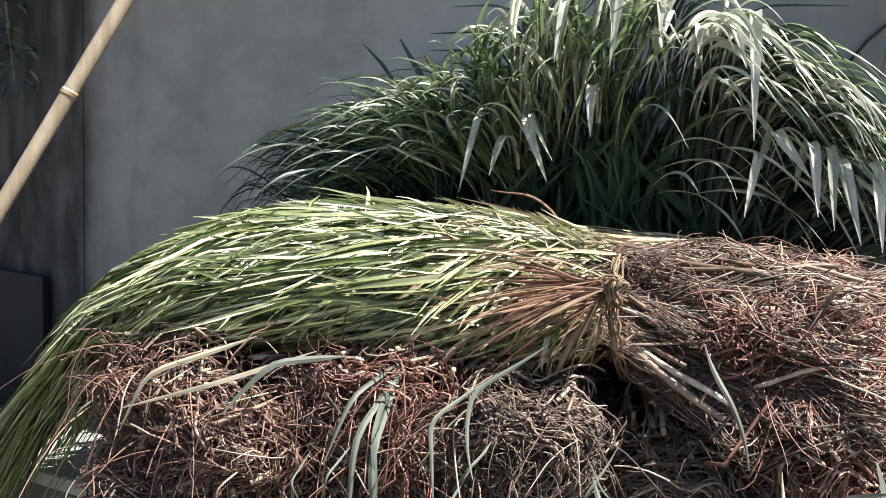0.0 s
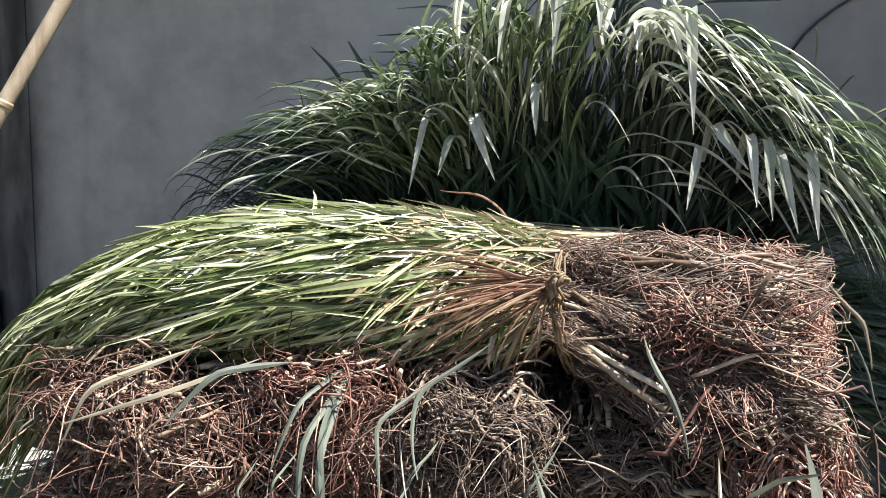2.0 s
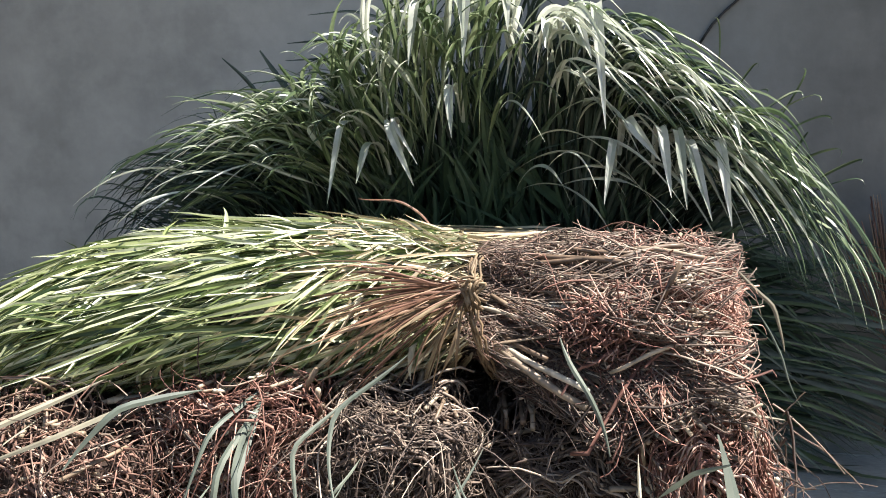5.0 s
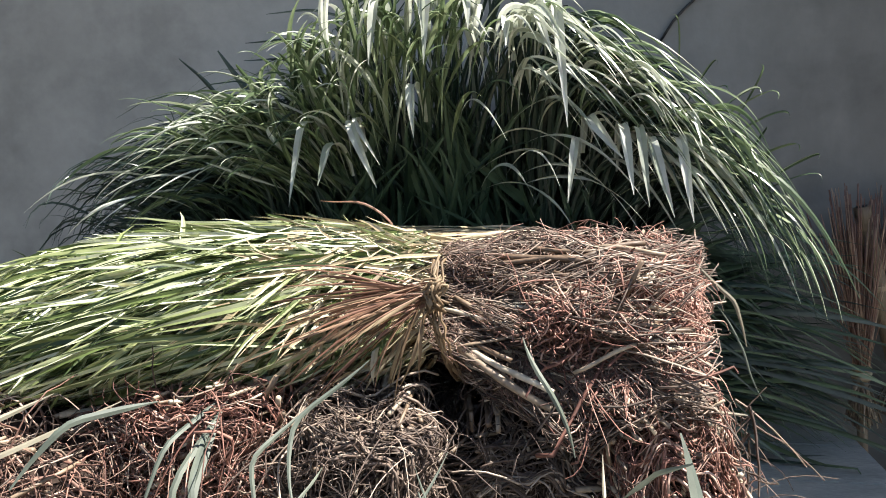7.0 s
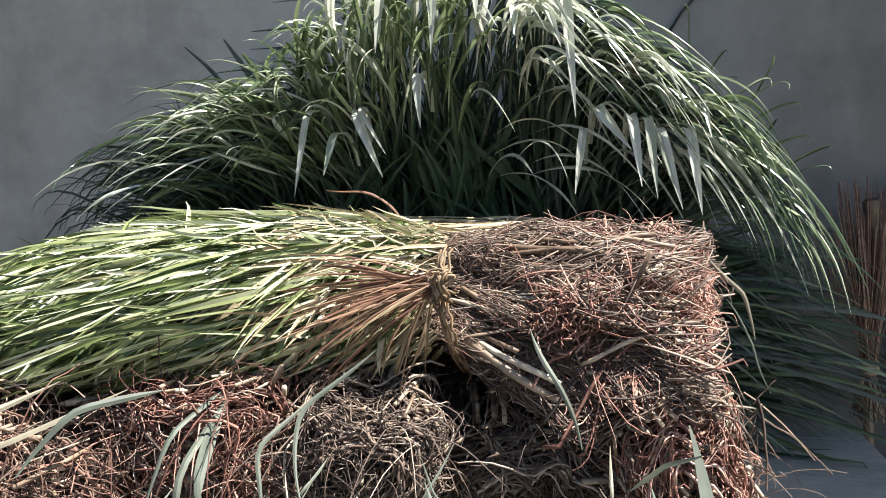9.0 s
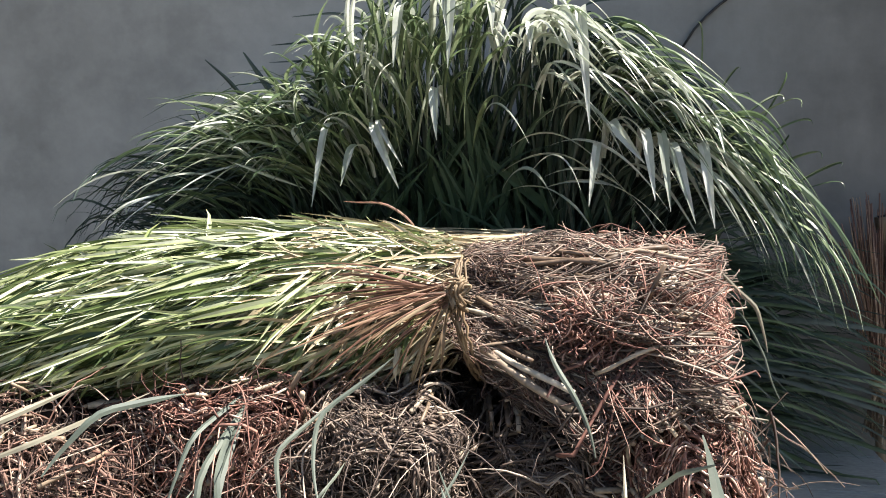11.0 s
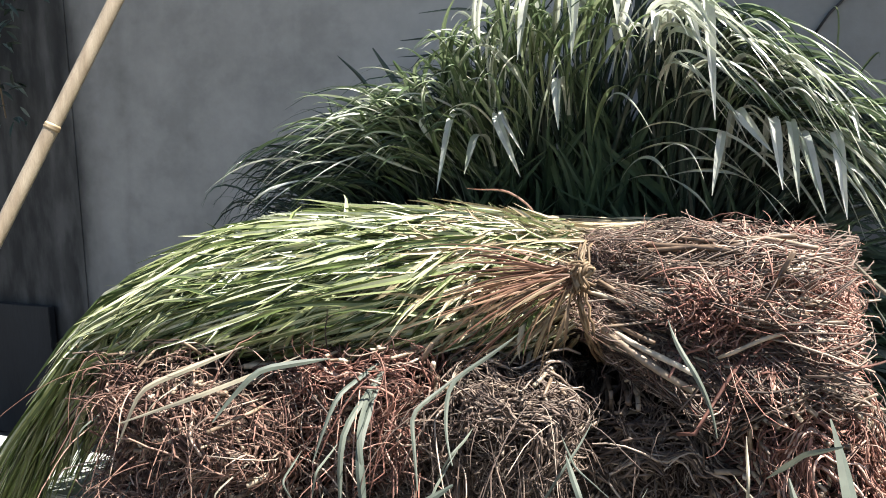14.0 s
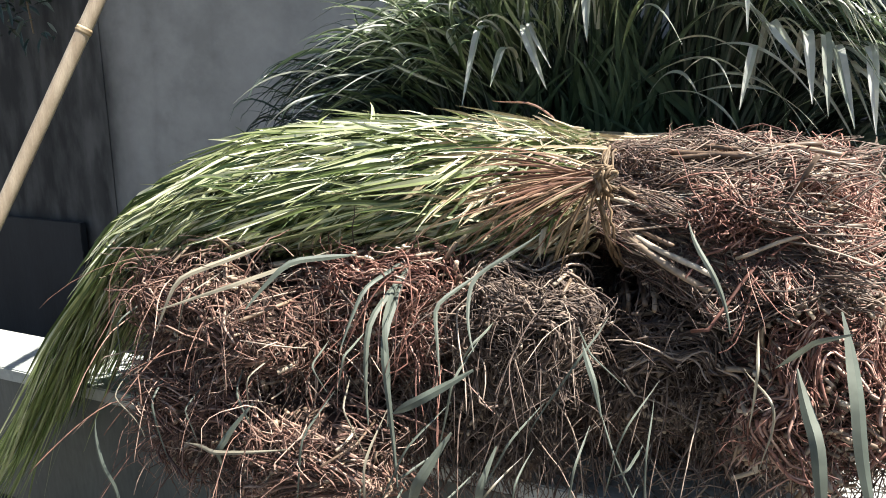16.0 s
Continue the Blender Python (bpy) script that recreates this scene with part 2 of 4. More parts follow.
def mesh_object(name, verts, faces, material, parent=None, label="", smooth=True, crease=False):
    me = bpy.data.meshes.new(name)
    me.from_pydata(np.asarray(verts, float).tolist(), [], faces if isinstance(faces, list) else faces.tolist())
    me.materials.append(material)
    if smooth:
        me.polygons.foreach_set("use_smooth", [True] * len(me.polygons))
    if crease:
        ev = np.empty(len(me.edges) * 2, int)
        me.edges.foreach_get("vertices", ev)
        me.edges.foreach_set("use_edge_sharp", (ev.reshape(-1, 2) % 3 == 1).all(1))
    me.update()
    ob = new(name, me)
    ob.parent = parent
    if label:
        tagged(ob, label)
    return ob


def part(name, bm, material, parent, label=""):
    me = bpy.data.meshes.new(name)
    bm.to_mesh(me)
    bm.free()
    me.materials.append(material)
    ob = new(name, me)
    ob.parent = parent
    if label:
        tagged(ob, label)
    return ob


def thing(name, place, label, category, group=""):
    e = new(name)
    e.empty_display_size = 0.05
    e.location = place
    return tagged(e, label, category, group)


def unit(v):
    return v / np.maximum(np.linalg.norm(v, axis=-1, keepdims=True), 1e-9)


def tangents(p):
    return unit(np.gradient(p, axis=1))


def tubes(paths, radii, sides=3, flat=True):
    """Meshes of many thin tubes: paths N x S x 3, radii N x S."""
    n, s, _ = paths.shape
    t = tangents(paths)
    ref = np.where(np.abs(t[:, :1, 2:3]) > 0.8, np.array([1.0, 0, 0]), np.array([0, 0, 1.0]))
    a = unit(np.cross(t, np.broadcast_to(ref, t.shape)))
    b = np.cross(t, a)
    ang = np.arange(sides) * 2 * np.pi / sides
    ring = paths[:, :, None] + radii[:, :, None, None] * (np.cos(ang)[:, None] * a[:, :, None] + np.sin(ang)[:, None] * b[:, :, None])
    base = (np.arange(n) * s * sides)[:, None, None] + (np.arange(s - 1) * sides)[None, :, None]
    k, k2 = np.arange(sides)[None, None], ((np.arange(sides) + 1) % sides)[None, None]
    f = np.stack([base + k, base + k2, base + k2 + sides, base + k + sides], -1).reshape(-1, 4).tolist()
    if flat:
        starts = np.arange(n) * s * sides
        f += [[int(v + c) for c in range(sides)][::-1] for v in starts]
        f += [[int(v + (s - 1) * sides + c) for c in range(sides)] for v in starts]
    return ring.reshape(-1, 3), f


def ribbons(paths, widths, side, fold=0.25):
    """Meshes of many grass blades with a midrib: paths N x S x 3, widths N x S, side N x S x 3 across the blade."""
    n, s, _ = paths.shape
    t = tangents(paths)
    side = unit(side - (side * t).sum(-1, keepdims=True) * t)
    nor = np.cross(t, side)
    w = widths[:, :, None]
    v = np.stack([paths - side * w / 2 + nor * w * fold, paths, paths + side * w / 2 + nor * w * fold], 2)
    base = (np.arange(n) * s * 3)[:, None, None] + (np.arange(s - 1) * 3)[None, :, None]
    k = np.arange(2)[None, None]
    f = np.stack([base + k, base + k + 1, base + k + 4, base + k + 3], -1).reshape(-1, 4)
    return v.reshape(-1, 3), f


def blade_width(s, w):
    """A blade's width along it: narrow foot, full middle, long point."""
    return w[:, None] * (np.clip(0.55 + 1.6 * s, 0, 1) * np.clip((1 - s) * 2.2, 0.03, 1) ** 0.8)[None]


def grown(base, heading, length, droop, steps=9, power=1.6, wander=0.0):
    """Blades that rise along a heading and bow under their weight."""
    n = len(base)
    s = np.linspace(0, 1, steps)
    d = heading[:, None] + np.array([0, 0, -1.0]) * (droop[:, None] * s[None] ** power)[:, :, None]
    if wander:
        d = d + wander * np.cumsum(rng.normal(0, 1, (n, steps, 3)), 1) / steps ** 0.5
    d = unit(d)
    step = (length / (steps - 1))[:, None, None]
    p = base[:, None] + np.concatenate([np.zeros((n, 1, 3)), np.cumsum(d[:, :-1] * step, 1)], 1)
    return p, s


def box_bm(lo, hi, bevel=0.004):
    bm = bmesh.new()
    bmesh.ops.create_cube(bm, size=1, matrix=Matrix.Translation((Vector(lo) + Vector(hi)) / 2) @ Matrix.Diagonal((*(Vector(hi) - Vector(lo)), 1)))
    if bevel:
        bmesh.ops.bevel(bm, geom=bm.edges[:], offset=bevel, segments=2, affect="EDGES")
    return bm


# ---------------------------------------------------------------- setting
Z_TOP = 0.45        # table top
Y_WALL = 0.98

bm = bmesh.new()
bmesh.ops.create_grid(bm, x_segments=40, y_segments=40, size=60)
for v in bm.verts:
    v.co.z += 0.01 * noise.noise(v.co * 0.7) - 0.01
tagged(part("ground", bm, M_GROUND, None), "dusty dark brown bare ground", "ground", kind="structure")

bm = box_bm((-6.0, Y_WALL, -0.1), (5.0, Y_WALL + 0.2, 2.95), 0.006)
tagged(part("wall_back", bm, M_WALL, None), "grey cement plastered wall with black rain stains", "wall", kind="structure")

# out of view; added so wall and rear grass stay shaded
bm = box_bm((-6.3, 0.53, 2.954), (5.3, Y_WALL + 0.5, 3.05), 0.01)
tagged(part("eave", bm, M_WALL, None), "unseen grey concrete eave added to shade the wall and grass", "eave", kind="structure")

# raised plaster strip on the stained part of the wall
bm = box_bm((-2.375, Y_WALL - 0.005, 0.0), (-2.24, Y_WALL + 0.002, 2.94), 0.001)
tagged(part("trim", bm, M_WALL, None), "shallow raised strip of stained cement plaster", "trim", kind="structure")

# dark board against the foot of the wall
bm = box_bm((-3.5, Y_WALL - 0.05, 0.0), (-2.42, Y_WALL - 0.02, 0.6), 0.003)
tagged(part("dark_board", bm, M_DARKBOARD, None), "near-black board leaning on the stained wall", "board")

# table
table = thing("table", (-0.7, 0.4, 0), "low grey weathered table with a dark sheet front, loaded with grass", "table")
X0, X1, Y0, Y1 = -2.6, 0.92, -0.09, 0.955
o = Vector(table.location)
n_plank = 5
for i in range(n_plank):
    a, b_ = Y0 + (Y1 - Y0) * i / n_plank, Y0 + (Y1 - Y0) * (i + 1) / n_plank
    part("plank", box_bm(Vector((X0 if i == 0 else -1.1, a + 0.0015, Z_TOP - 0.035)) - o, Vector((X1, b_ - 0.0015, Z_TOP)) - o, 0.003), M_TABLE, table)
part("apron", box_bm(Vector((X0 + 0.03, Y0 + 0.012, 0.06)) - o, Vector((X1 - 0.03, Y0 + 0.024, Z_TOP - 0.036)) - o, 0.002), M_APRON, table, "dark grey sheet front")
for x in (-1.05, X1 - 0.1):
    for y in (Y0 + 0.06, Y1 - 0.1):
        part("leg", box_bm(Vector((x, y, 0)) - o, Vector((x + 0.05, y + 0.05, Z_TOP - 0.036)) - o, 0.004), M_TABLE, table)

# ---------------------------------------------------------------- standing bundles of fresh grass


FAN = np.array([-0.22, 0.74, 0.60])      # where all the blades seem to spring from
FAN_A = np.array([-80, -68, -54, -43, -36, -29, -20, -11, -5, 5, 15, 34, 43, 52, 64, 80])
FAN_R = np.array([1.06, 1.08, 1.01, 0.945, 0.90, 0.86, 0.84, 0.87, 0.94, 1.02, 1.04, 0.98, 0.985, 0.98, 0.99, 1.0])


def dome(deg, q, forward):
    """A place on the outline of the standing grass: angle from upright, share of the outline's radius, metres towards the front."""
    al = np.radians(deg)
    r = np.interp(deg, FAN_A, FAN_R) * q
    return FAN + np.stack([np.sin(al) * r, -forward, np.cos(al) * r], -1)


def bowed(foot, peak, tip, lift=0.55, begin=0.0):
    """Blades that rise from the foot, bow at the peak and run out to the tip."""
    n = len(foot)
    c1 = foot + (peak - foot) * np.array([0.35, 0.4, lift])
    s = np.linspace(0, 1, 15)
    k = begin + (1 - begin) * s[None, :, None]
    p = (1 - k) ** 3 * foot[:, None] + 3 * k * (1 - k) ** 2 * c1[:, None] + 3 * k * k * (1 - k) * peak[:, None] + k ** 3 * tip[:, None]
    p = p + rng.normal(0, 0.006, (n, 1, 3)) * np.sin(k * 6 + rng.uniform(0, 6, (n, 1, 1))) * k
    p[:, :, 1] = np.minimum(p[:, :, 1], Y_WALL - 0.012)
    d = tangents(p)
    side = np.cross(d, np.broadcast_to(np.array([0, 0.25, 1.0]), d.shape)) + rng.normal(0, 0.6, (n, 1, 3))
    return p, s, side


def standing_bundle(x, y, label, layers, inner, singles):
    """Upright bundle: stems close together, blades that fan out, arch over and hang. A layer: how many, width, material, angles where the
    blades bow, how far the tips swing on, share of the outline at the tip, reach to the front, drop of the tips."""
    t = thing("standing_grass_bundle", (x, y, Z_TOP), label, "grass bundle", "fresh grass bundles against the wall")
    org = np.array([x, y, Z_TOP])
    n = 90
    b0 = np.c_[rng.normal(0, 0.10, n), rng.normal(0, 0.05, n), np.zeros(n)]
    h = unit(np.c_[rng.normal((x + 0.2) * 0.5, 0.16, n), rng.normal(-0.08, 0.07, n), np.ones(n)])
    p, s = grown(b0, h, rng.uniform(0.35, 0.65, n), np.full(n, 0.05), 4)
    v, f = tubes(p, np.repeat(rng.uniform(0.005, 0.008, n)[:, None], 4, 1) * np.linspace(1, 0.6, 4), 5)
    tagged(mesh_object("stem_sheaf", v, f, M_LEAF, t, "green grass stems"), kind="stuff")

    def feet(n, deg):
        return np.c_[x + rng.normal(0, 0.09, n) + 0.10 * np.sin(np.radians(deg)), y + rng.normal(0, 0.05, n), Z_TOP + rng.uniform(0.05, 0.45, n)]

    # upright blades inside, their shade put into the green
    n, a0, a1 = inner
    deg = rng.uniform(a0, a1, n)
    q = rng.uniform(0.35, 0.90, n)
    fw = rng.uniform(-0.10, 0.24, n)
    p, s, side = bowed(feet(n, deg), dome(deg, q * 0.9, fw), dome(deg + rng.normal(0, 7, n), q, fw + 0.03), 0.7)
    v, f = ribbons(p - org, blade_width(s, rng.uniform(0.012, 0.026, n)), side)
    tagged(mesh_object("foliage", v, f, M_LEAF_SHADED, t, "upright green blades in a shaded tone", crease=True), kind="stuff")
    for n, wide, mat, degs, swing, q, reach, drop in layers:
        deg = rng.uniform(*degs, n)
        fw = rng.uniform(*reach, n)
        qt = q[0] + (q[1] - q[0]) * rng.random(n) ** 0.7
        to = deg + rng.uniform(*swing, n)
        peak = dome(deg + 0.30 * (to - deg), qt * 1.07 + 0.02, fw)
        tip = dome(to, qt, fw + rng.uniform(0.0, 0.10, n))
        tip[:, 2] -= rng.uniform(*drop, n)
        peak[:, 2] += 0.25 * drop[1]
        foot = feet(n, deg)
        p, s, side = bowed(foot, peak, tip, begin=0.0 if mat is M_LEAF else 0.55)
        w = blade_width(s, rng.uniform(0.5, 1.0, n) * wide)
        if mat is not M_LEAF:
            w = w * np.clip(0.08 + 3.0 * s, 0, 1)[None]
        front = np.argsort(-fw)
        few, rest = front[:singles], front[singles:]
        if len(rest):
            v, f = ribbons(p[rest] - org, w[rest], side[rest])
            tagged(mesh_object("foliage", v, f, mat, t, "long arching green blades", crease=True), kind="stuff")
        for i in few:
            v, f = ribbons(p[i:i + 1] - org, w[i:i + 1], side[i:i + 1])
            mesh_object("blade", v, f, mat, t, crease=True)
    return t


# rear layers take the darkened tone, front ones the painted sunlit tones
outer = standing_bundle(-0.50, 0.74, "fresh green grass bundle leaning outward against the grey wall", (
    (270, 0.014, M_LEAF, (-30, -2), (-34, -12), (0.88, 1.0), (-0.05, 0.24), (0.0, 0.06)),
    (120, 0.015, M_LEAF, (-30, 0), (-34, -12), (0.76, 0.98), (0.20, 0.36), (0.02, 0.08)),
    (46, 0.014, M_LEAF_SUNLIT, (-30, 0), (-32, -12), (0.78, 0.97), (0.28, 0.38), (0.02, 0.08)),
    (26, 0.014, M_LEAF_GLARE, (-30, -4), (-32, -14), (0.80, 0.96), (0.30, 0.39), (0.02, 0.08)),
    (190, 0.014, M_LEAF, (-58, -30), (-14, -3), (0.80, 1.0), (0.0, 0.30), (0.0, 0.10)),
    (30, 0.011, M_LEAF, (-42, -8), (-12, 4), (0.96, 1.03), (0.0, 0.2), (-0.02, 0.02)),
    (40, 0.013, M_LEAF_SUNLIT, (-36, -2), (-18, 12), (0.78, 0.96), (0.28, 0.38), (-0.04, 0.0))), (270, -64, 4), 18)
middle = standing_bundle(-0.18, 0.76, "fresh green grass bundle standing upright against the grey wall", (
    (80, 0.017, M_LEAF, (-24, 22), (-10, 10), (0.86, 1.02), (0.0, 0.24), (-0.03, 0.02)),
    (230, 0.014, M_LEAF_SUNLIT, (-28, 10), (-18, 18), (0.70, 0.97), (0.29, 0.40), (-0.06, 0.02)),
    (60, 0.012, M_LEAF_GLARE, (-28, 8), (-18, 18), (0.74, 0.96), (0.32, 0.41), (-0.06, 0.02)),
    (12, 0.018, M_LEAF_GLARE, (-20, 18), (-14, 14), (0.88, 1.02), (0.30, 0.39), (0.0, 0.06)),
    (10, 0.011, M_LEAF_GLARE, (4, 24), (14, 36), (0.64, 0.84), (0.32, 0.38), (0.02, 0.08)),
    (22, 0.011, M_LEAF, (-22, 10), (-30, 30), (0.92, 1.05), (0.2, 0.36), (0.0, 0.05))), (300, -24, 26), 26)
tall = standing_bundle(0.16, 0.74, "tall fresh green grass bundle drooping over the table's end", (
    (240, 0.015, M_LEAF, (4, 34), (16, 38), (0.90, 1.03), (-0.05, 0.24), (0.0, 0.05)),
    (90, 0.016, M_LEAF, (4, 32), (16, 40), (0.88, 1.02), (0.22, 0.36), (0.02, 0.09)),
    (100, 0.013, M_LEAF_SUNLIT, (8, 36), (14, 36), (0.90, 1.04), (0.27, 0.38), (0.0, 0.06)),
    (60, 0.018, M_LEAF_GLARE, (2, 32), (12, 34), (0.84, 1.01), (0.31, 0.40), (0.02, 0.12)),
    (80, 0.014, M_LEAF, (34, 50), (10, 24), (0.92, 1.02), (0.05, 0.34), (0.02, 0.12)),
    (36, 0.012, M_LEAF_SUNLIT, (34, 50), (10, 24), (0.92, 1.02), (0.26, 0.38), (0.02, 0.12)),
    (12, 0.008, M_LEAF_SUNLIT, (36, 58), (-2, 6), (1.03, 1.11), (0.2, 0.34), (-0.02, 0.0))), (300, 2, 60), 30)


def bent_blade(parent, peak, drop, aside, wide):
    """A broad blade, paled as if in full sun, that rises out of the bundle, bends sharply and hangs to a point."""
    peak = np.array(peak)
    foot = peak + np.array([-0.25 * aside, 0.14, -0.07])
    tip = peak + np.array([aside, -0.05, -drop])
    s = np.linspace(0, 1, 16)[:, None]
    k = np.clip(s / 0.35, 0, 1)
    rise = foot + (peak - foot) * k + np.array([0, 0.02, 0.03]) * np.sin(k * np.pi)
    fall = (tip - peak) * np.clip((s - 0.35) / 0.65, 0, 1)
    p = rise + fall
    p[1:-1] = 0.25 * p[:-2] + 0.5 * p[1:-1] + 0.25 * p[2:]
    p = p[None]
    side = np.broadcast_to(np.array([1.0, 0.25 * rng.normal(), 0.1 * rng.normal()]), p.shape)
    v, f = ribbons(p, blade_width(s[:, 0], np.array([wide])), side)
    mesh_object("blade", v - np.array(parent.location), f, M_LEAF_GLARE, parent, crease=True)


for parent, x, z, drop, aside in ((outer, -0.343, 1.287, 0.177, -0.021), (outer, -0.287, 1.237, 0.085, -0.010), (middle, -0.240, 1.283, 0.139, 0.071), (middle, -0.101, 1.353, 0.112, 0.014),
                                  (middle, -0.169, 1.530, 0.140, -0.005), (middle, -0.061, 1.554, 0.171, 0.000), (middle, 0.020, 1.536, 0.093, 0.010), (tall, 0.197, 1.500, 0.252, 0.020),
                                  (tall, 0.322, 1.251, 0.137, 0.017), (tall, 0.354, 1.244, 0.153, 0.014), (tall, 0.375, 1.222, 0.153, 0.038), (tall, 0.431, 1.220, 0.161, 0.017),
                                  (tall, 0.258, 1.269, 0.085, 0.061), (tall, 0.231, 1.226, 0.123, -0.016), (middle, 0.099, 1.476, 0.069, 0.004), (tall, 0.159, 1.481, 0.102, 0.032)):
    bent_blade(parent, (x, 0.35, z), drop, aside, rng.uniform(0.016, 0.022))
    if rng.random() < 0.6:
        bent_blade(parent, (x + rng.normal(0, 0.03), 0.36, z + rng.normal(0, 0.03)), drop * rng.uniform(0.4, 0.8), aside + rng.normal(0, 0.02), 0.010)

# ---------------------------------------------------------------- bundles with roots


def frame_of(axis):
    a = unit(np.array(axis, float))
    u = unit(np.cross(a, np.array([0, 0, 1.0])))
    return a, u, np.cross(u, a)


def lumpy(p, axis, ru, rw, seed, much=0.11):
    """Bulges and hollows of a bundle, the same for all that lies on it."""
    a, u, w = frame_of(axis)
    x, c, e = p @ a, p @ u / ru, p @ w / rw
    g = np.arctan2(e, c)
    k = 1 + much * (np.sin(3 * g + 9 * x + seed) + 0.8 * np.sin(5 * g - 17 * x + 2.1 * seed) + 0.6 * np.sin(9 * g + 31 * x + 3.7 * seed))
    x = x + 0.25 * ru * much * (np.sin(6 * c + seed) + np.sin(7 * e + 2 * seed))
    return a * x[..., None] + (c * k)[..., None] * u * ru + (e * k)[..., None] * w * rw


def core_mesh(axis, ru, rw, back, rings=14, seg=20, rough=0.12, seed=0.0):
    """A lumpy rounded body along the axis; its root end is at the origin."""
    a, u, w = frame_of(axis)
    vs, fs = [], []
    for i in range(rings):
        q = i / (rings - 1)
        x = -back * (1 - q)
        dome = max(0.0, (x + 0.07) / 0.07)
        r = math.sqrt(max(0.02, 1 - dome * dome * 0.75))
        for k in range(seg):
            g = 2 * math.pi * k / seg
            c = np.cos(g) * ru * u + np.sin(g) * rw * w
            jag = 1 + rough * noise.noise(Vector(c * 9 + a * x * 9) + Vector((seed, 0, 0)))
            vs.append(a * x + c * r * jag)
    for i in range(rings - 1):
        for k in range(seg):
            k2 = (k + 1) % seg
            fs.append([i * seg + k, i * seg + k2, (i + 1) * seg + k2, (i + 1) * seg + k])
    fs.append(list(range(seg))[::-1])
    fs.append([(rings - 1) * seg + k for k in range(seg)])
    return np.array(vs), fs


def root_strands(axis, ru, rw, back, n, length=(0.04, 0.13), thick=0.0012, curl=0.8, hang=0.35, end_share=0.4, steps=7, seed_depth=0.10, arc=(0, 6.283)):
    """Curling fibres on the sides and on the end of such a body."""
    a, u, w = frame_of(axis)
    end = rng.random(n) < end_share
    g = np.where(end, rng.uniform(0, 2 * np.pi, n), rng.uniform(*arc, n))
    rad = np.where(end, np.sqrt(rng.random(n)), 1.0)
    x = np.where(end, -0.07 * rad ** 2 * 0.5, -back * rng.random(n) ** 1.2)
    shrink = np.where(end, 0.95, np.sqrt(np.clip(1 - np.clip((x + 0.07) / 0.07, 0, 1) ** 2 * 0.75, 0.1, 1)))
    out = np.cos(g)[:, None] * u * ru + np.sin(g)[:, None] * w * rw
    base = a * (x - np.where(end, seed_depth * 0.3 * rng.random(n), 0))[:, None] + out * (rad * shrink * (1.02 - seed_depth * 1.6 * rng.random(n)))[:, None]
    nor = unit(np.where(end[:, None], a + 0.5 * out / max(ru, rw) * rad[:, None], out))
    tang = rng.normal(0, 1, (n, 3))
    tang = unit(tang - (tang * nor).sum(1, keepdims=True) * nor)
    clump = (np.floor(g * 5) * 13 + np.floor(x * 14) * 7 + np.floor(rad * 4) * 3).astype(int) % 97
    common = rng.normal(0, 1, (97, 3))[clump]
    common = common - (common * nor).sum(1, keepdims=True) * nor
    h = unit(0.10 * nor + 0.7 * tang + 0.6 * common + a * rng.normal(0.35, 0.4, n)[:, None] * np.where(end, -0.15, 1.0)[:, None])
    L = rng.uniform(*length, n) * rng.choice([0.6, 1.0, 1.5], n, p=[0.5, 0.4, 0.1])
    L = np.where(end, L * 0.6, L)
    p = np.zeros((n, steps, 3))
    p[:, 0] = base
    d, turn = h, rng.normal(0, curl, (n, 3))
    for k in range(1, steps):
        turn = 0.8 * turn + rng.normal(0, curl * 0.5, (n, 3))
        d = unit(d + turn * 0.5 + np.array([0, 0, -hang * 0.3]) - 0.12 * nor * (k > 2))
        p[:, k] = p[:, k - 1] + d * (L / (steps - 1))[:, None]
    c, e, x = p @ u / ru, p @ w / rw, p @ a
    far = np.sqrt(c * c + e * e)
    most = (1.05 + 0.32 * rng.random(n)[:, None] ** 6) * np.where(hang > 0.5, 1 + 0.5 * np.clip(-e, 0, 1), 1)
    pull = np.where(far > most, (most + 0.22 * (far - most)) / np.maximum(far, 1e-6), 1.0)
    lim = 0.005 + 0.035 * rng.random(n)[:, None] ** 2
    x = np.where(x > lim, lim + 0.2 * (x - lim), x)
    p = a * x[..., None] + (c * pull)[..., None] * u * ru + (e * pull)[..., None] * w * rw
    r = thick * rng.choice([0.6, 0.9, 1.2, 1.8], n, p=[0.35, 0.35, 0.2, 0.1])[:, None] * np.linspace(1, 0.55, steps)[None]
    return p, r


def stalk_tubes(axis, ru, rw, back, n, facing, reach=(0.10, 0.26), r=(0.004, 0.008)):
    """Pale stalks that lie along the sides of the body. facing: the angle round the axis where most lie."""
    a, u, w = frame_of(axis)
    g = rng.normal(facing, 0.8, n)
    x1 = -rng.uniform(0.0, 0.6 * back, n)
    L = rng.uniform(*reach, n)
    out = np.cos(g)[:, None] * u * ru + np.sin(g)[:, None] * w * rw
    swing = np.cos(g + 1.57)[:, None] * u + np.sin(g + 1.57)[:, None] * w
    s = np.linspace(0, 1, 4)[None, :, None]
    tilt = rng.normal(0, 0.13, n)[:, None, None]
    p = (a * x1[:, None] + out * 0.99)[:, None] - a * L[:, None, None] * s + swing[:, None] * tilt * L[:, None, None] * s - out[:, None] * 0.10 * s
    return p, np.repeat(rng.uniform(*r, n)[:, None], 4, 1)


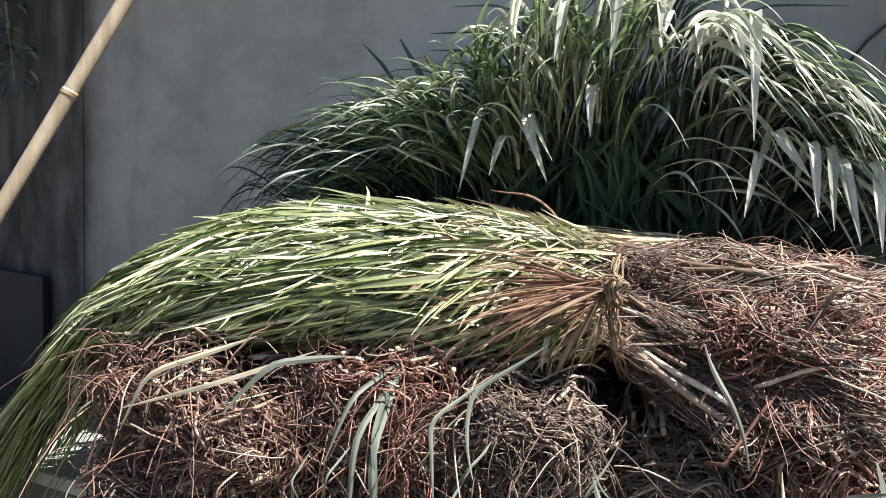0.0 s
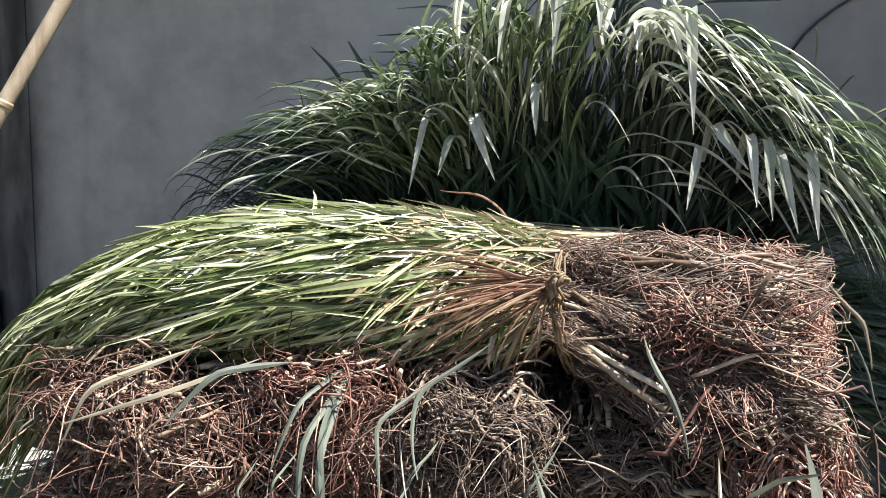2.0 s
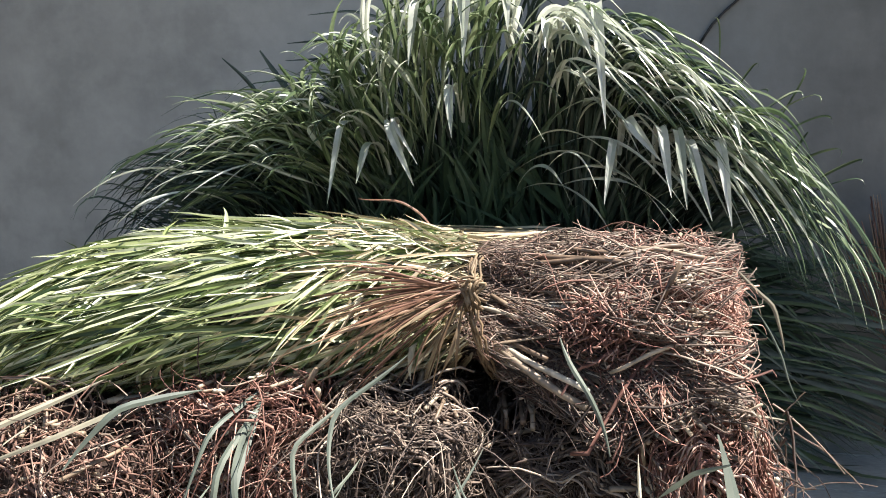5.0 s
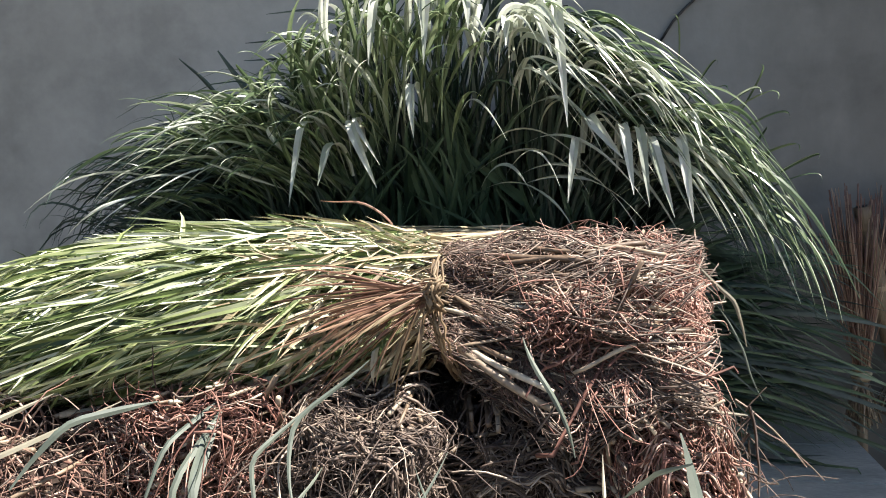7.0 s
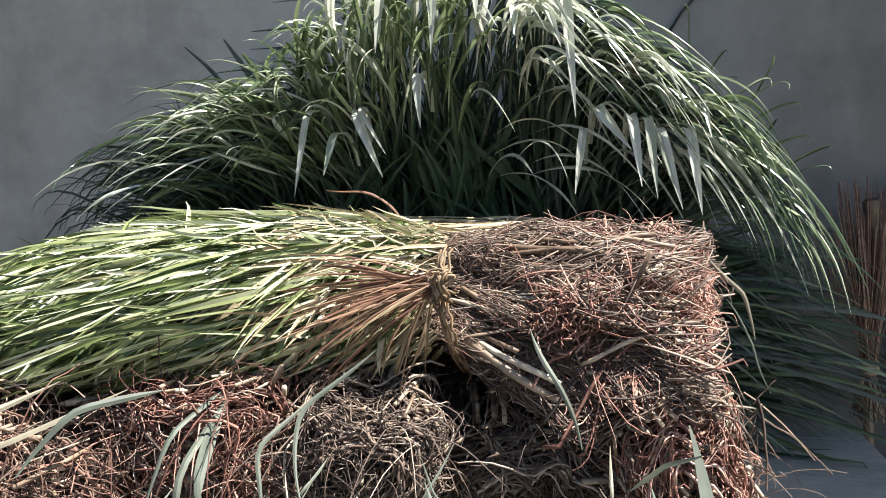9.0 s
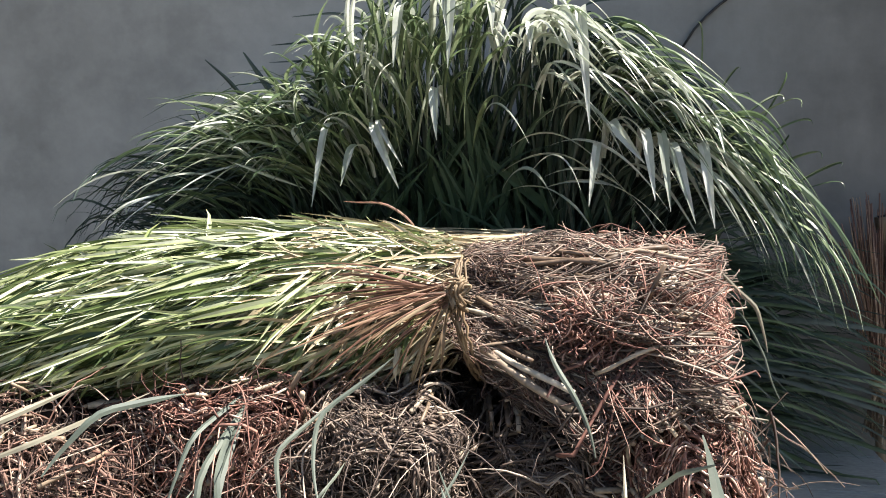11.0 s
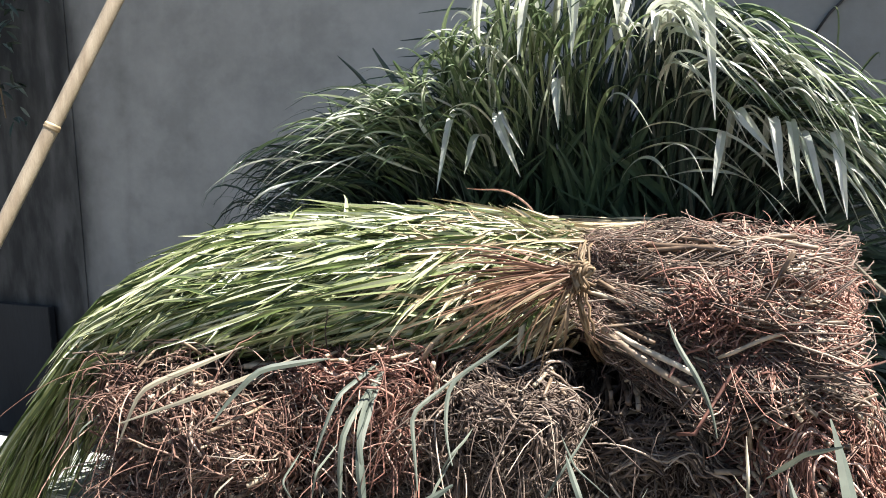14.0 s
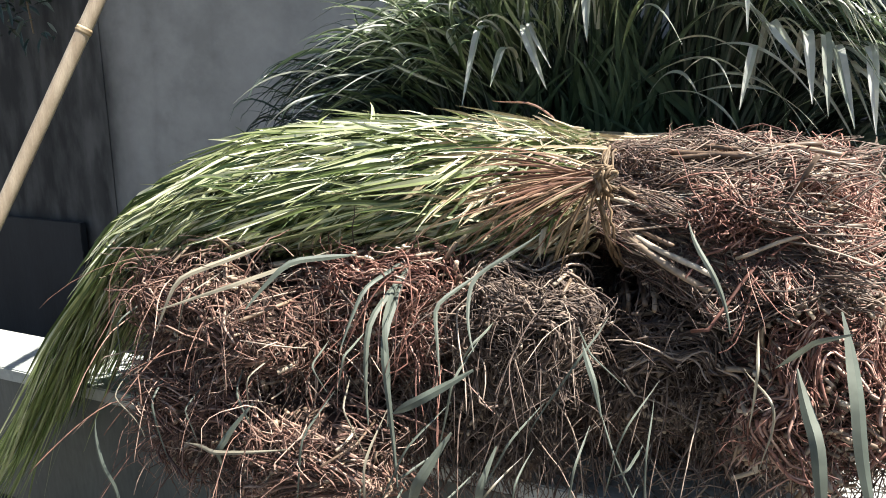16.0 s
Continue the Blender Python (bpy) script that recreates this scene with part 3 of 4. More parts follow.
def cut_ends(axis, ru, rw, n, r=(0.0018, 0.0045)):
    """Short stalk butts that stick out of the root end."""
    a, u, w = frame_of(axis)
    g, q = rng.uniform(0, 2 * np.pi, n), np.sqrt(rng.random(n))
    base = np.cos(g)[:, None] * u * ru * q[:, None] + np.sin(g)[:, None] * w * rw * q[:, None] - a * (0.06 * q ** 2 + 0.02)[:, None]
    d = unit(0.7 * a + rng.normal(0, 0.8, (n, 3)))
    s = np.linspace(0, 1, 3)[None, :, None]
    return base[:, None] + d[:, None] * (rng.uniform(0.015, 0.045, n))[:, None, None] * s, np.repeat(rng.uniform(*r, n)[:, None], 3, 1)


def wrapped_stems(axis, ru, rw, n, r=(0.0012, 0.0032)):
    """Bent stems and fibres that wind round the root end."""
    a, u, w = frame_of(axis)
    q = rng.uniform(0.45, 1.04, n)
    g0, turn = rng.uniform(-0.5, 3.4, n), rng.uniform(0.3, 1.3, n) * rng.choice([-1, 1], n)
    s = np.linspace(0, 1, 8)
    g = g0[:, None] + turn[:, None] * s
    q = q[:, None] * (1 + rng.normal(0, 0.22, n)[:, None] * s)
    x = -0.07 * q ** 3 - rng.uniform(0.0, 0.10, n)[:, None] * (q > 0.85) + rng.normal(0, 0.02, n)[:, None] * s
    p = a * x[..., None] + (np.cos(g) * q)[..., None] * u * ru + (np.sin(g) * q)[..., None] * w * rw
    return p, rng.uniform(*r, n)[:, None] * np.linspace(1, 0.7, 8)[None]


def twig_litter(axis, ru, rw, back, n, arc, r=(0.0007, 0.0016), splay=0.45):
    """Straight dry twigs that lie along the body and cross each other."""
    a, u, w = frame_of(axis)
    g, x = rng.uniform(*arc, n), -back * rng.random(n)
    out = np.cos(g)[:, None] * u + np.sin(g)[:, None] * w
    turn = -np.sin(g)[:, None] * u + np.cos(g)[:, None] * w
    d = unit(a * rng.choice([-1, 1], n)[:, None] + turn * rng.normal(0, splay, n)[:, None] + out * rng.normal(0.02, 0.08, n)[:, None])
    L = rng.uniform(0.04, 0.17, n)[:, None, None]
    s = np.linspace(-0.5, 0.5, 5)[None, :, None]
    mid = a * x[:, None] + (np.cos(g)[:, None] * u * ru + np.sin(g)[:, None] * w * rw) * rng.uniform(0.96, 1.09, n)[:, None]
    bend = rng.normal(0, 0.05, (n, 1, 3)) * L * np.cos(s * np.pi * 1.3)
    p = mid[:, None] + d[:, None] * L * s + bend
    c, e, x = p @ u / ru, p @ w / rw, p @ a
    far = np.sqrt(c * c + e * e)
    pull = np.where(far > 1.13, (1.13 + 0.3 * (far - 1.13)) / far, 1.0)
    x = np.minimum(x, 0.02)
    p = a * x[..., None] + (c * pull)[..., None] * u * ru + (e * pull)[..., None] * w * rw
    return p, rng.uniform(*r, n)[:, None] * np.linspace(1, 0.7, 5)[None]


def root_bundle(place, axis, ru, rw, back, roots, label, fibre=M_ROOT, stalks=14, butts=110, facing=1.2, hang=0.35, parent=None, curl=0.8, length=(0.04, 0.12), arc=(-0.7, 3.84), stems=90, winding=170, twigs=170, tail=None, density=1.2, loose=45, lean=0.0, neck=0.0):
    t = parent or thing("grass_bundle", place, label, "grass bundle", "grass bundles stacked on the table")
    off = np.array(place) - np.array(t.location)

    def settled(v):
        k = 1 - neck * np.clip((-v[:, :1] - 0.16) / 0.25, 0, 1)
        v = np.c_[v[:, :1], v[:, 1:2] * k, v[:, 2:] * k + (1 - k) * 0.07]
        return v + off + np.array([0, 1.0, 0]) * lean * np.where(v[:, 2:] > 0, v[:, 2:], 2.0 * v[:, 2:])
    seed = place[0] * 23 + place[2] * 11
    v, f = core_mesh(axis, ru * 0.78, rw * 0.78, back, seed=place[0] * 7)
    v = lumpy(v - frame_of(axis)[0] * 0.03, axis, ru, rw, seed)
    mesh_object("core", settled(v), f, M_ROOT_CORE, t, "root mass darkened as shade between the fibres")
    p, r = root_strands(axis, ru, rw, back, int(roots * density), hang=hang, curl=curl, length=length, arc=arc)
    near = (p[:, 0] @ frame_of(axis)[0] > -0.17 + rng.normal(0, 0.035, len(p))) | (tail is None)
    for pick, mat in ((near, fibre), (~near, tail)):
        if pick.any():
            v, f = tubes(lumpy(p[pick], axis, ru, rw, seed), r[pick], 3, False)
            tagged(mesh_object("root_mass", settled(v), f, mat, t, "tangled brown root fibres"), kind="stuff")
    p, r = twig_litter(axis, ru, rw, back, twigs, arc)
    v, f = tubes(lumpy(p, axis, ru, rw, seed), r, 4)
    tagged(mesh_object("twig_litter", settled(v), f, M_TWIG_GREY, t, "straight grey-brown twigs"), kind="stuff")
    p, r = stalk_tubes(axis, ru, rw, back, stems, facing, (0.06, 0.24), (0.0014, 0.0036))
    v, f = tubes(lumpy(p, axis, ru, rw, seed), r, 5)
    tagged(mesh_object("stem_litter", settled(v), f, M_STALK, t, "thin broken stems"), kind="stuff")
    p, r = wrapped_stems(axis, ru, rw, winding)
    v, f = tubes(lumpy(p, axis, ru, rw, seed), r, 4)
    tagged(mesh_object("fibre_winding", settled(v), f, fibre, t, "bent straw fibres"), kind="stuff")
    p, r = stalk_tubes(axis, ru, rw, back, stalks, facing, (0.10, 0.26), (0.0022, 0.005))
    for i in range(stalks):
        v, f = tubes(lumpy(p[i:i + 1], axis, ru, rw, seed), r[i:i + 1], 7)
        mesh_object("stalk", settled(v), f, M_STALK, t)
    if loose:
        b0 = np.c_[rng.uniform(-0.9, 0.9, loose), rng.uniform(-0.7, 0.9, loose)]
        b0 = b0[:, :1] * frame_of(axis)[1] * ru + b0[:, 1:] * frame_of(axis)[2] * rw - frame_of(axis)[0] * 0.02
        h = unit(frame_of(axis)[0] * 0.5 + rng.normal(0, 0.7, (loose, 3)))
        p, _ = grown(b0, h, rng.uniform(0.08, 0.24, loose), rng.uniform(1.0, 2.4, loose), 12, 0.8, 0.28)
        v, f = tubes(p, rng.uniform(0.0007, 0.0016, loose)[:, None] * np.linspace(1, 0.6, 12)[None], 4)
        tagged(mesh_object("root_tangle", settled(v), f, fibre, t, "long curling loose roots"), kind="stuff")
    if butts:
        p, r = cut_ends(axis, ru, rw, butts)
        v, f = tubes(lumpy(p, axis, ru, rw, seed), r, 6)
        tagged(mesh_object("stubble", settled(v), f, M_STALK, t, "pale cut stalk ends"), kind="stuff")
    return t


# lower rows, root ends towards the front
root_bundle((-0.64, -0.32, 0.72), (-0.25, -1, -0.05), 0.21, 0.15, 0.75, 2600, "bundle of uprooted grass with curling brown roots hanging out", hang=0.7, facing=1.6, stalks=6, stems=45, winding=110)
root_bundle((-0.33, -0.24, 0.78), (-0.05, -1, 0.05), 0.16, 0.115, 0.7, 2400, "bundle of uprooted grass with reddish roots, wedged in the stack", fibre=M_ROOT_RED, facing=1.6, twigs=120)
root_bundle((-0.075, -0.22, 0.74), (0.1, -1, -0.05), 0.125, 0.122, 0.7, 2200, "bundle of uprooted grass with swirling grey-brown stalks", fibre=M_ROOT_GREY, stalks=10, facing=1.2, butts=30, stems=60, winding=220)
root_bundle((0.17, -0.13, 0.68), (0.1, -1, -0.1), 0.17, 0.128, 0.65, 2200, "bundle of uprooted grass with dark hanging roots", fibre=M_ROOT_GREY, hang=0.9, facing=1.5, stalks=30, twigs=320)
root_bundle((0.37, -0.19, 0.70), (0.22, -1, -0.05), 0.11, 0.155, 0.6, 2400, "bundle of uprooted grass with pale sunlit stalk ends", fibre=M_ROOT_RED, butts=260, stalks=22, facing=1.5, hang=1.0, length=(0.03, 0.08), loose=0)
root_bundle((-0.56, -0.35, 0.54), (-0.15, -1, -0.1), 0.28, 0.13, 0.75, 2600, "flattened bundle of uprooted grass lowest in the stack", hang=0.9, facing=1.6, stalks=6, stems=45, winding=110)
root_bundle((-0.17, -0.15, 0.565), (-0.05, -1, -0.1), 0.16, 0.115, 0.7, 2200, "flattened grey-brown bundle of uprooted grass under the others", fibre=M_ROOT_GREY, hang=0.9, facing=1.6)
root_bundle((0.20, 0.02, 0.535), (0.05, -1, -0.15), 0.24, 0.115, 0.65, 2800, "flattened dark bundle of uprooted grass under the others", fibre=M_ROOT_SHADED, hang=1.2, facing=1.6, loose=16)

litter = thing("root_litter", (-0.2, -0.25, 0.6), "loose tangled roots caught between the stacked bundles", "roots")
n = 2600
x = rng.uniform(-0.82, 0.47, n)
z = 0.43 + 0.42 * rng.random(n) ** 0.85
keep = ~((x > 0.02) & (x < 0.27) & (z > 0.60)) 
x, z = x[keep], z[keep]
n = len(x)
y = np.interp(x, [-0.85, -0.5, -0.1, 0.15, 0.47], [-0.22, -0.29, -0.12, -0.04, -0.13]) - 0.05 * np.sin(9 * x + 7 * z) * np.sin(11 * z) - 0.10 * (0.62 - z).clip(-0.3, 0.15)
h = unit(np.c_[rng.normal(0, 0.8, n), rng.normal(-0.15, 0.2, n), rng.normal(-0.5, 0.6, n)])
p, s = grown(np.c_[x, y + 0.02, z], h, rng.uniform(0.04, 0.14, n), rng.uniform(0.3, 1.2, n), 7, 1.0, 0.32)
v, f = tubes(p, 0.0014 * rng.choice([0.6, 0.9, 1.2, 1.9], n, p=[0.35, 0.35, 0.2, 0.1])[:, None] * np.linspace(1, 0.6, 7)[None], 3, False)
tagged(mesh_object("root_mass", v - np.array(litter.location), f, M_ROOT_GREY, litter), kind="stuff")

# upper bundle, laid along the stack: leaves to one end, roots to the other
top = root_bundle((0.402, 0.05, 0.935), (1, -0.10, 0.0), 0.19, 0.118, 0.41, 6000, "large tied bundle of uprooted grass lying across the stack",
                  fibre=M_ROOT_RED, tail=M_ROOT_SHADED, stalks=12, butts=110, facing=0.0, hang=0.3, arc=(-1.3, 1.9), stems=150, length=(0.025, 0.095), curl=0.75, loose=0, lean=0.45, neck=0.4, twigs=850, density=1.3)
rear = root_bundle((0.44, 0.29, 0.90), (1, 0.05, 0.0), 0.16, 0.11, 0.48, 4200, "second bundle of uprooted grass lying behind the tied one",
                   stalks=16, butts=110, facing=1.2, hang=0.3, arc=(-0.9, 2.2), stems=170, length=(0.025, 0.08), curl=1.0, fibre=M_ROOT_RED, loose=0, twigs=420, density=1.3)

# how the upper bundle's leaves lie: height of the upper and lower side, middle and half depth, along x
XS = np.array([-1.75, -1.50, -1.25, -1.02, -0.85, -0.65, -0.35, -0.10, 0.05])
ZT = np.array([0.06, 0.18, 0.41, 0.75, 0.98, 1.055, 1.07, 1.06, 1.035])
ZB = np.array([0.02, 0.08, 0.30, 0.62, 0.77, 0.82, 0.84, 0.84, 0.84])
YC = np.array([-0.10, -0.08, -0.05, 0.02, 0.07, 0.10, 0.12, 0.12, 0.08])
YH = np.array([0.24, 0.20, 0.18, 0.20, 0.23, 0.25, 0.24, 0.20, 0.15])


def lay(x, g, rho):
    zt, zb, yc, yh = (np.interp(x, XS, q) for q in (ZT, ZB, YC, YH))
    yc = yc - 0.10 * np.clip(-x / 0.3, 0, 1) * (1 - np.sin(g)) / 2
    return np.stack([x, yc + yh * rho * np.cos(g), (zt + zb) / 2 + (zt - zb) / 2 * rho * np.sin(g)], -1)


def laid_blades(n, x_from, x_len, wide, steps=9, rho=(0.75, 1.05)):
    x0 = rng.uniform(*x_from, n)
    L = rng.uniform(*x_len, n)
    x1 = np.maximum(x0 - L, -1.72)
    s = np.linspace(0, 1, steps)
    x = x0[:, None] + (x1 - x0)[:, None] * s
    g = rng.uniform(0.9, 4.15, n)[:, None]
    g = 2.2 + (g - 2.2) * (0.85 + 0.30 * s) + 0.28 * s + rng.normal(0, 0.26, n)[:, None] * s * np.clip(1.4 - L[:, None] * 1.5, 0.3, 1.2) + 0.05 * np.sin(s * 4 + rng.uniform(0, 6, n)[:, None])
    r = rng.uniform(*rho, n)[:, None] + rng.normal(0, 0.09, n)[:, None] * s + 0.15 * rng.random(n)[:, None] * s ** 2 + 0.03 * np.sin(s * 5 + rng.uniform(0, 6, n)[:, None])
    p = lay(x, g, r)
    p[:, :, 2] -= (np.abs(rng.normal(0, 0.07, n)) * np.clip(-x1 - 0.85, 0, 0.4) / 0.4)[:, None] * s ** 3
    side = lay(x, g + 0.05, r) - p
    twist = rng.normal(0, 1.1, (n, 1, 1))
    d = tangents(p)
    return p, blade_width(s, rng.uniform(0.6, 1.1, n) * wide), unit(side) + twist * np.cross(d, unit(side))


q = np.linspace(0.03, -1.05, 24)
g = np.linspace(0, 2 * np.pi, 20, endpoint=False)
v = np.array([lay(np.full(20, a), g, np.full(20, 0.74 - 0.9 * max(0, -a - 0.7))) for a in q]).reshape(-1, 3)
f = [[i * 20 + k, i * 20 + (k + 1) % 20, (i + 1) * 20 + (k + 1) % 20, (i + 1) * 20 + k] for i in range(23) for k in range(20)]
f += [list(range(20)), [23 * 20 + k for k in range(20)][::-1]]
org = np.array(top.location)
mesh_object("leaf_core", v - org, f, M_GREENCORE, top, "packed leaves darkened as shade between the blades")
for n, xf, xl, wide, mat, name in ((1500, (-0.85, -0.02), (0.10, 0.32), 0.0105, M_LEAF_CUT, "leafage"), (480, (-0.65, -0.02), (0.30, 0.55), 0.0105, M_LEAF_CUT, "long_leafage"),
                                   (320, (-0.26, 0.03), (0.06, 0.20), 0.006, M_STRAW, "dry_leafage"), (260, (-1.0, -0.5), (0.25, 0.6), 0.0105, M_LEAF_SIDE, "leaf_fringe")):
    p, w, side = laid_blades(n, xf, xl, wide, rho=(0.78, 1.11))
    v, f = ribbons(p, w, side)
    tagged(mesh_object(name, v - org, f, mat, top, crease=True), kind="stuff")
for n, xf, mat, name in ((800, (-0.85, 0.0), M_LEAF_CUT, "broken_leafage"), (280, (-0.24, 0.03), M_STRAW, "straw_chaff")):
    p, w, side = laid_blades(n, xf, (0.03, 0.13), 0.0085, 6, (0.98, 1.13))
    p = p + rng.normal(0, 0.009, (n, 1, 3)) * np.linspace(-0.5, 1, 6)[None, :, None]
    v, f = ribbons(p, w, side)
    tagged(mesh_object(name, v - org, f, mat, top, crease=True), kind="stuff")
p, w, side = laid_blades(260, (-0.85, -0.06), (0.14, 0.42), 0.0115, rho=(1.0, 1.14))
for i in range(260):
    v, f = ribbons(p[i:i + 1], w[i:i + 1], side[i:i + 1])
    mesh_object("blade", v - org, f, M_LEAF_CUT, top, crease=True)

# tie: a twist of straw round the neck, knotted in front, ends fanned out


def fan(n, start, ends, jitter, sag, wide, mat, name, parent, label=""):
    s = np.linspace(0, 1, 8)
    a = np.array(start) + rng.normal(0, 0.006, (n, 3))
    b_ = np.array(ends[0]) + (np.array(ends[1]) - np.array(ends[0])) * rng.random(n)[:, None] + rng.normal(0, jitter, (n, 3))
    p = a[:, None] + (b_ - a)[:, None] * s[None, :, None]
    p[:, :, 2] += sag * (np.sin(s * np.pi))[None] * rng.uniform(0.5, 1.5, n)[:, None]
    p[:, :, 1] -= 0.03 * np.sin(s * np.pi)[None]
    p += rng.normal(0, 0.007, (n, 1, 3)) * np.sin(s[None, :, None] * 5 + rng.uniform(0, 6, (n, 1, 1))) * s[None, :, None]
    v, f = ribbons(p, blade_width(s, rng.uniform(0.6, 1.2, n) * wide), np.broadcast_to(np.array([0.3, 0.2, 1.0]), p.shape) + rng.normal(0, 0.4, (n, 1, 3)))
    return tagged(mesh_object(name, v - np.array(parent.location), f, mat, parent, label), kind="stuff")


KNOT = (0.026, -0.10, 1.005)
g = np.linspace(2.35, 4.5, 22)
for k in range(6):
    x = 0.050 + 0.018 * rng.random() - 0.03 * np.sin(g - 1.0)
    p = np.stack([x + 0 * g, 0.07 + 0.17 * np.cos(g), 0.955 + 0.128 * np.sin(g)], -1)[None] + rng.normal(0, 0.0025, (1, 22, 3))
    v, f = tubes(p, np.full((1, 22), 0.0022), 5)
    mesh_object("tie_strand", v - org, f, M_TIE, top, "twisted straw tie")
p = np.zeros((9, 14, 3))
for k in range(9):
    a = np.linspace(0, 2 * np.pi, 14)
    p[k] = np.array(KNOT) + np.stack([0.010 * np.cos(a) + 0.008 * np.sin(2 * a + k) + 0.004 * (k % 3), -0.012 + 0.009 * np.sin(a + k), 0.018 * np.sin(a + 0.6 * k) - 0.004 * (k % 4)], -1)
v, f = tubes(p, np.full((9, 14), 0.0023), 6)
mesh_object("knot", v - org, f, M_TIE, top, "knot of twisted straw")
fan(60, KNOT, ((-0.20, -0.11, 0.965), (-0.13, -0.14, 0.87)), 0.04, 0.016, 0.0034, M_RUST_STRAW, "tie_fringe", top, "rusty brown fanned ends of the tie")
fan(8, KNOT, ((-0.24, -0.11, 0.96), (-0.10, -0.14, 0.85)), 0.04, 0.01, 0.0045, M_TIE, "tie_fringe_pale", top, "pale fanned ends of the tie")
fan(5, KNOT, ((-0.055, -0.12, 0.86), (0.0, -0.12, 0.85)), 0.012, 0.0, 0.007, M_TIE, "tie_tail", top, "hanging straw tail of the tie")

# thick pale stalks that run out of the neck along the bundle's front and over its ridge
for x0, z0, x1, z1, r in ((0.046, 0.979, 0.15, 0.946, 0.0055), (0.033, 0.923, 0.197, 0.854, 0.0075), (0.08, 0.915, 0.20, 0.872, 0.006), (0.029, 0.96, 0.135, 0.954, 0.005), (0.06, 0.935, 0.14, 0.905, 0.005),
                          (0.104, 1.040, 0.29, 1.03, 0.006), (0.199, 1.022, 0.29, 1.004, 0.0055), (0.236, 1.04, 0.334, 1.056, 0.006), (0.094, 1.030, 0.245, 1.038, 0.005), (0.227, 0.905, 0.316, 0.94, 0.004),
                          (0.26, 1.05, 0.36, 1.045, 0.005), (0.16, 1.045, 0.27, 1.05, 0.0045)):
    s = np.linspace(0, 1, 6)
    x, z = x0 + (x1 - x0) * s, z0 + (z1 - z0) * s + 0.003 * np.sin(s * 4 + x0 * 50)
    out = 0.185 * (1 - 0.4 * np.clip((0.242 - x) / 0.25, 0, 1)) * np.sqrt(np.clip(1.0 - ((z - 0.935) / 0.135) ** 2, 0.04, 1)) + 0.010
    p = np.stack([x, 0.085 - 0.1 * (x - 0.05) - out + 0.45 * np.where(z > 0.935, 1, 2) * (z - 0.935), z], -1)[None]
    v, f = tubes(p, 0.78 * r * np.array([0.8, 1.0, 0.95, 1.05, 0.95, 0.9])[None], 8)
    mesh_object("stalk", v - org, f, M_STALK, top, "thick pale stalk")
# a reddish tuft of short roots added where a sun patch lies on the front
n = 300
b0 = np.array([0.215, -0.118, 0.955]) + rng.normal(0, 1, (n, 3)) * np.array([0.030, 0.008, 0.028])
p, s = grown(b0, unit(rng.normal(0, 1, (n, 3)) + np.array([0, -0.5, 0])), rng.uniform(0.012, 0.035, n), np.full(n, 0.3), 6, 1.0, 0.35)
v, f = tubes(p, np.repeat(rng.uniform(0.0007, 0.0014, n)[:, None], 6, 1), 4)
tagged(mesh_object("root_tuft", v - org, f, M_ROOT_RED, top, "reddish tuft of short roots added for a sunlit patch"), kind="stuff")

# rear bundle's dry leaves on the ridge
s = np.linspace(0, 1, 7)
n = 420
x0 = rng.uniform(-0.25, 0.25, n)
p = np.stack([x0[:, None] - rng.uniform(0.15, 0.4, n)[:, None] * s, np.repeat(rng.uniform(0.16, 0.42, n)[:, None], 7, 1) + rng.normal(0, 0.03, n)[:, None] * s,
              1.025 + rng.uniform(-0.03, 0.02, n)[:, None] + 0.01 * np.sin(3 * s)[None]], -1)
v, f = ribbons(p, blade_width(s, rng.uniform(0.004, 0.009, n)), np.broadcast_to(np.array([0, 1.0, 0.2]), p.shape) + rng.normal(0, 0.4, (n, 1, 3)))
tagged(mesh_object("dry_leafage", v - np.array(rear.location), f, M_STRAW, rear, "dry straw leaves"), kind="stuff")
p, w, side = laid_blades(700, (-0.5, -0.05), (0.3, 0.7), 0.011)
p[:, :, 1] += 0.22
p[:, :, 2] -= 0.025
v, f = ribbons(p, w, side)
tagged(mesh_object("leafage", v - np.array(rear.location), f, M_LEAF_CUT, rear, "pale green cut leaves"), kind="stuff")

# ---------------------------------------------------------------- bamboo poles


def bamboo(name, a, b_, r, nodes, material, label, hollow=False):
    t = thing(name, a, label, "bamboo pole")
    a, b_ = np.array(a), np.array(b_)
    s = np.linspace(0, 1, 40)
    rad = np.full(40, r)
    p = (s[:, None] * (b_ - a))[None]
    v, f = tubes(p, rad[None], 18)
    culm = mesh_object("culm", v, f, material, t)
    if hollow:
        # solid black disc; the dark inside of the cane is only its colour
        d = unit(b_ - a)
        v, f = tubes(np.stack([b_ - a - d * 0.002, b_ - a + d * 0.004])[None], np.full((1, 2), r * 0.62), 14)
        mesh_object("hollow_end", v, f, M_CABLE_HOLLOW, culm, "black disc standing for the dark hollow of the cut end")
    for q in nodes:
        k = np.linspace(-0.007, 0.007, 7)
        d = unit(b_ - a)
        p = (a * 0 + (b_ - a) * q + d * k[:, None])[None]
        v, f = tubes(p, r * (1 + 0.16 * np.array([0.0, 0.6, 1.0, 0.35, 0.9, 0.5, 0.0]))[None], 18)
        mesh_object("node_ring", v, f, M_BAMBOO_NODE, t)
    return t


bamboo("bamboo_pole", (-1.505, -0.575, 0.0), (-0.425, 0.55, 3.0), 0.0145, (0.14, 0.282, 0.4218, 0.565, 0.71, 0.86), M_BAMBOO, "dry straw-coloured bamboo pole leaning over the table towards the wall")
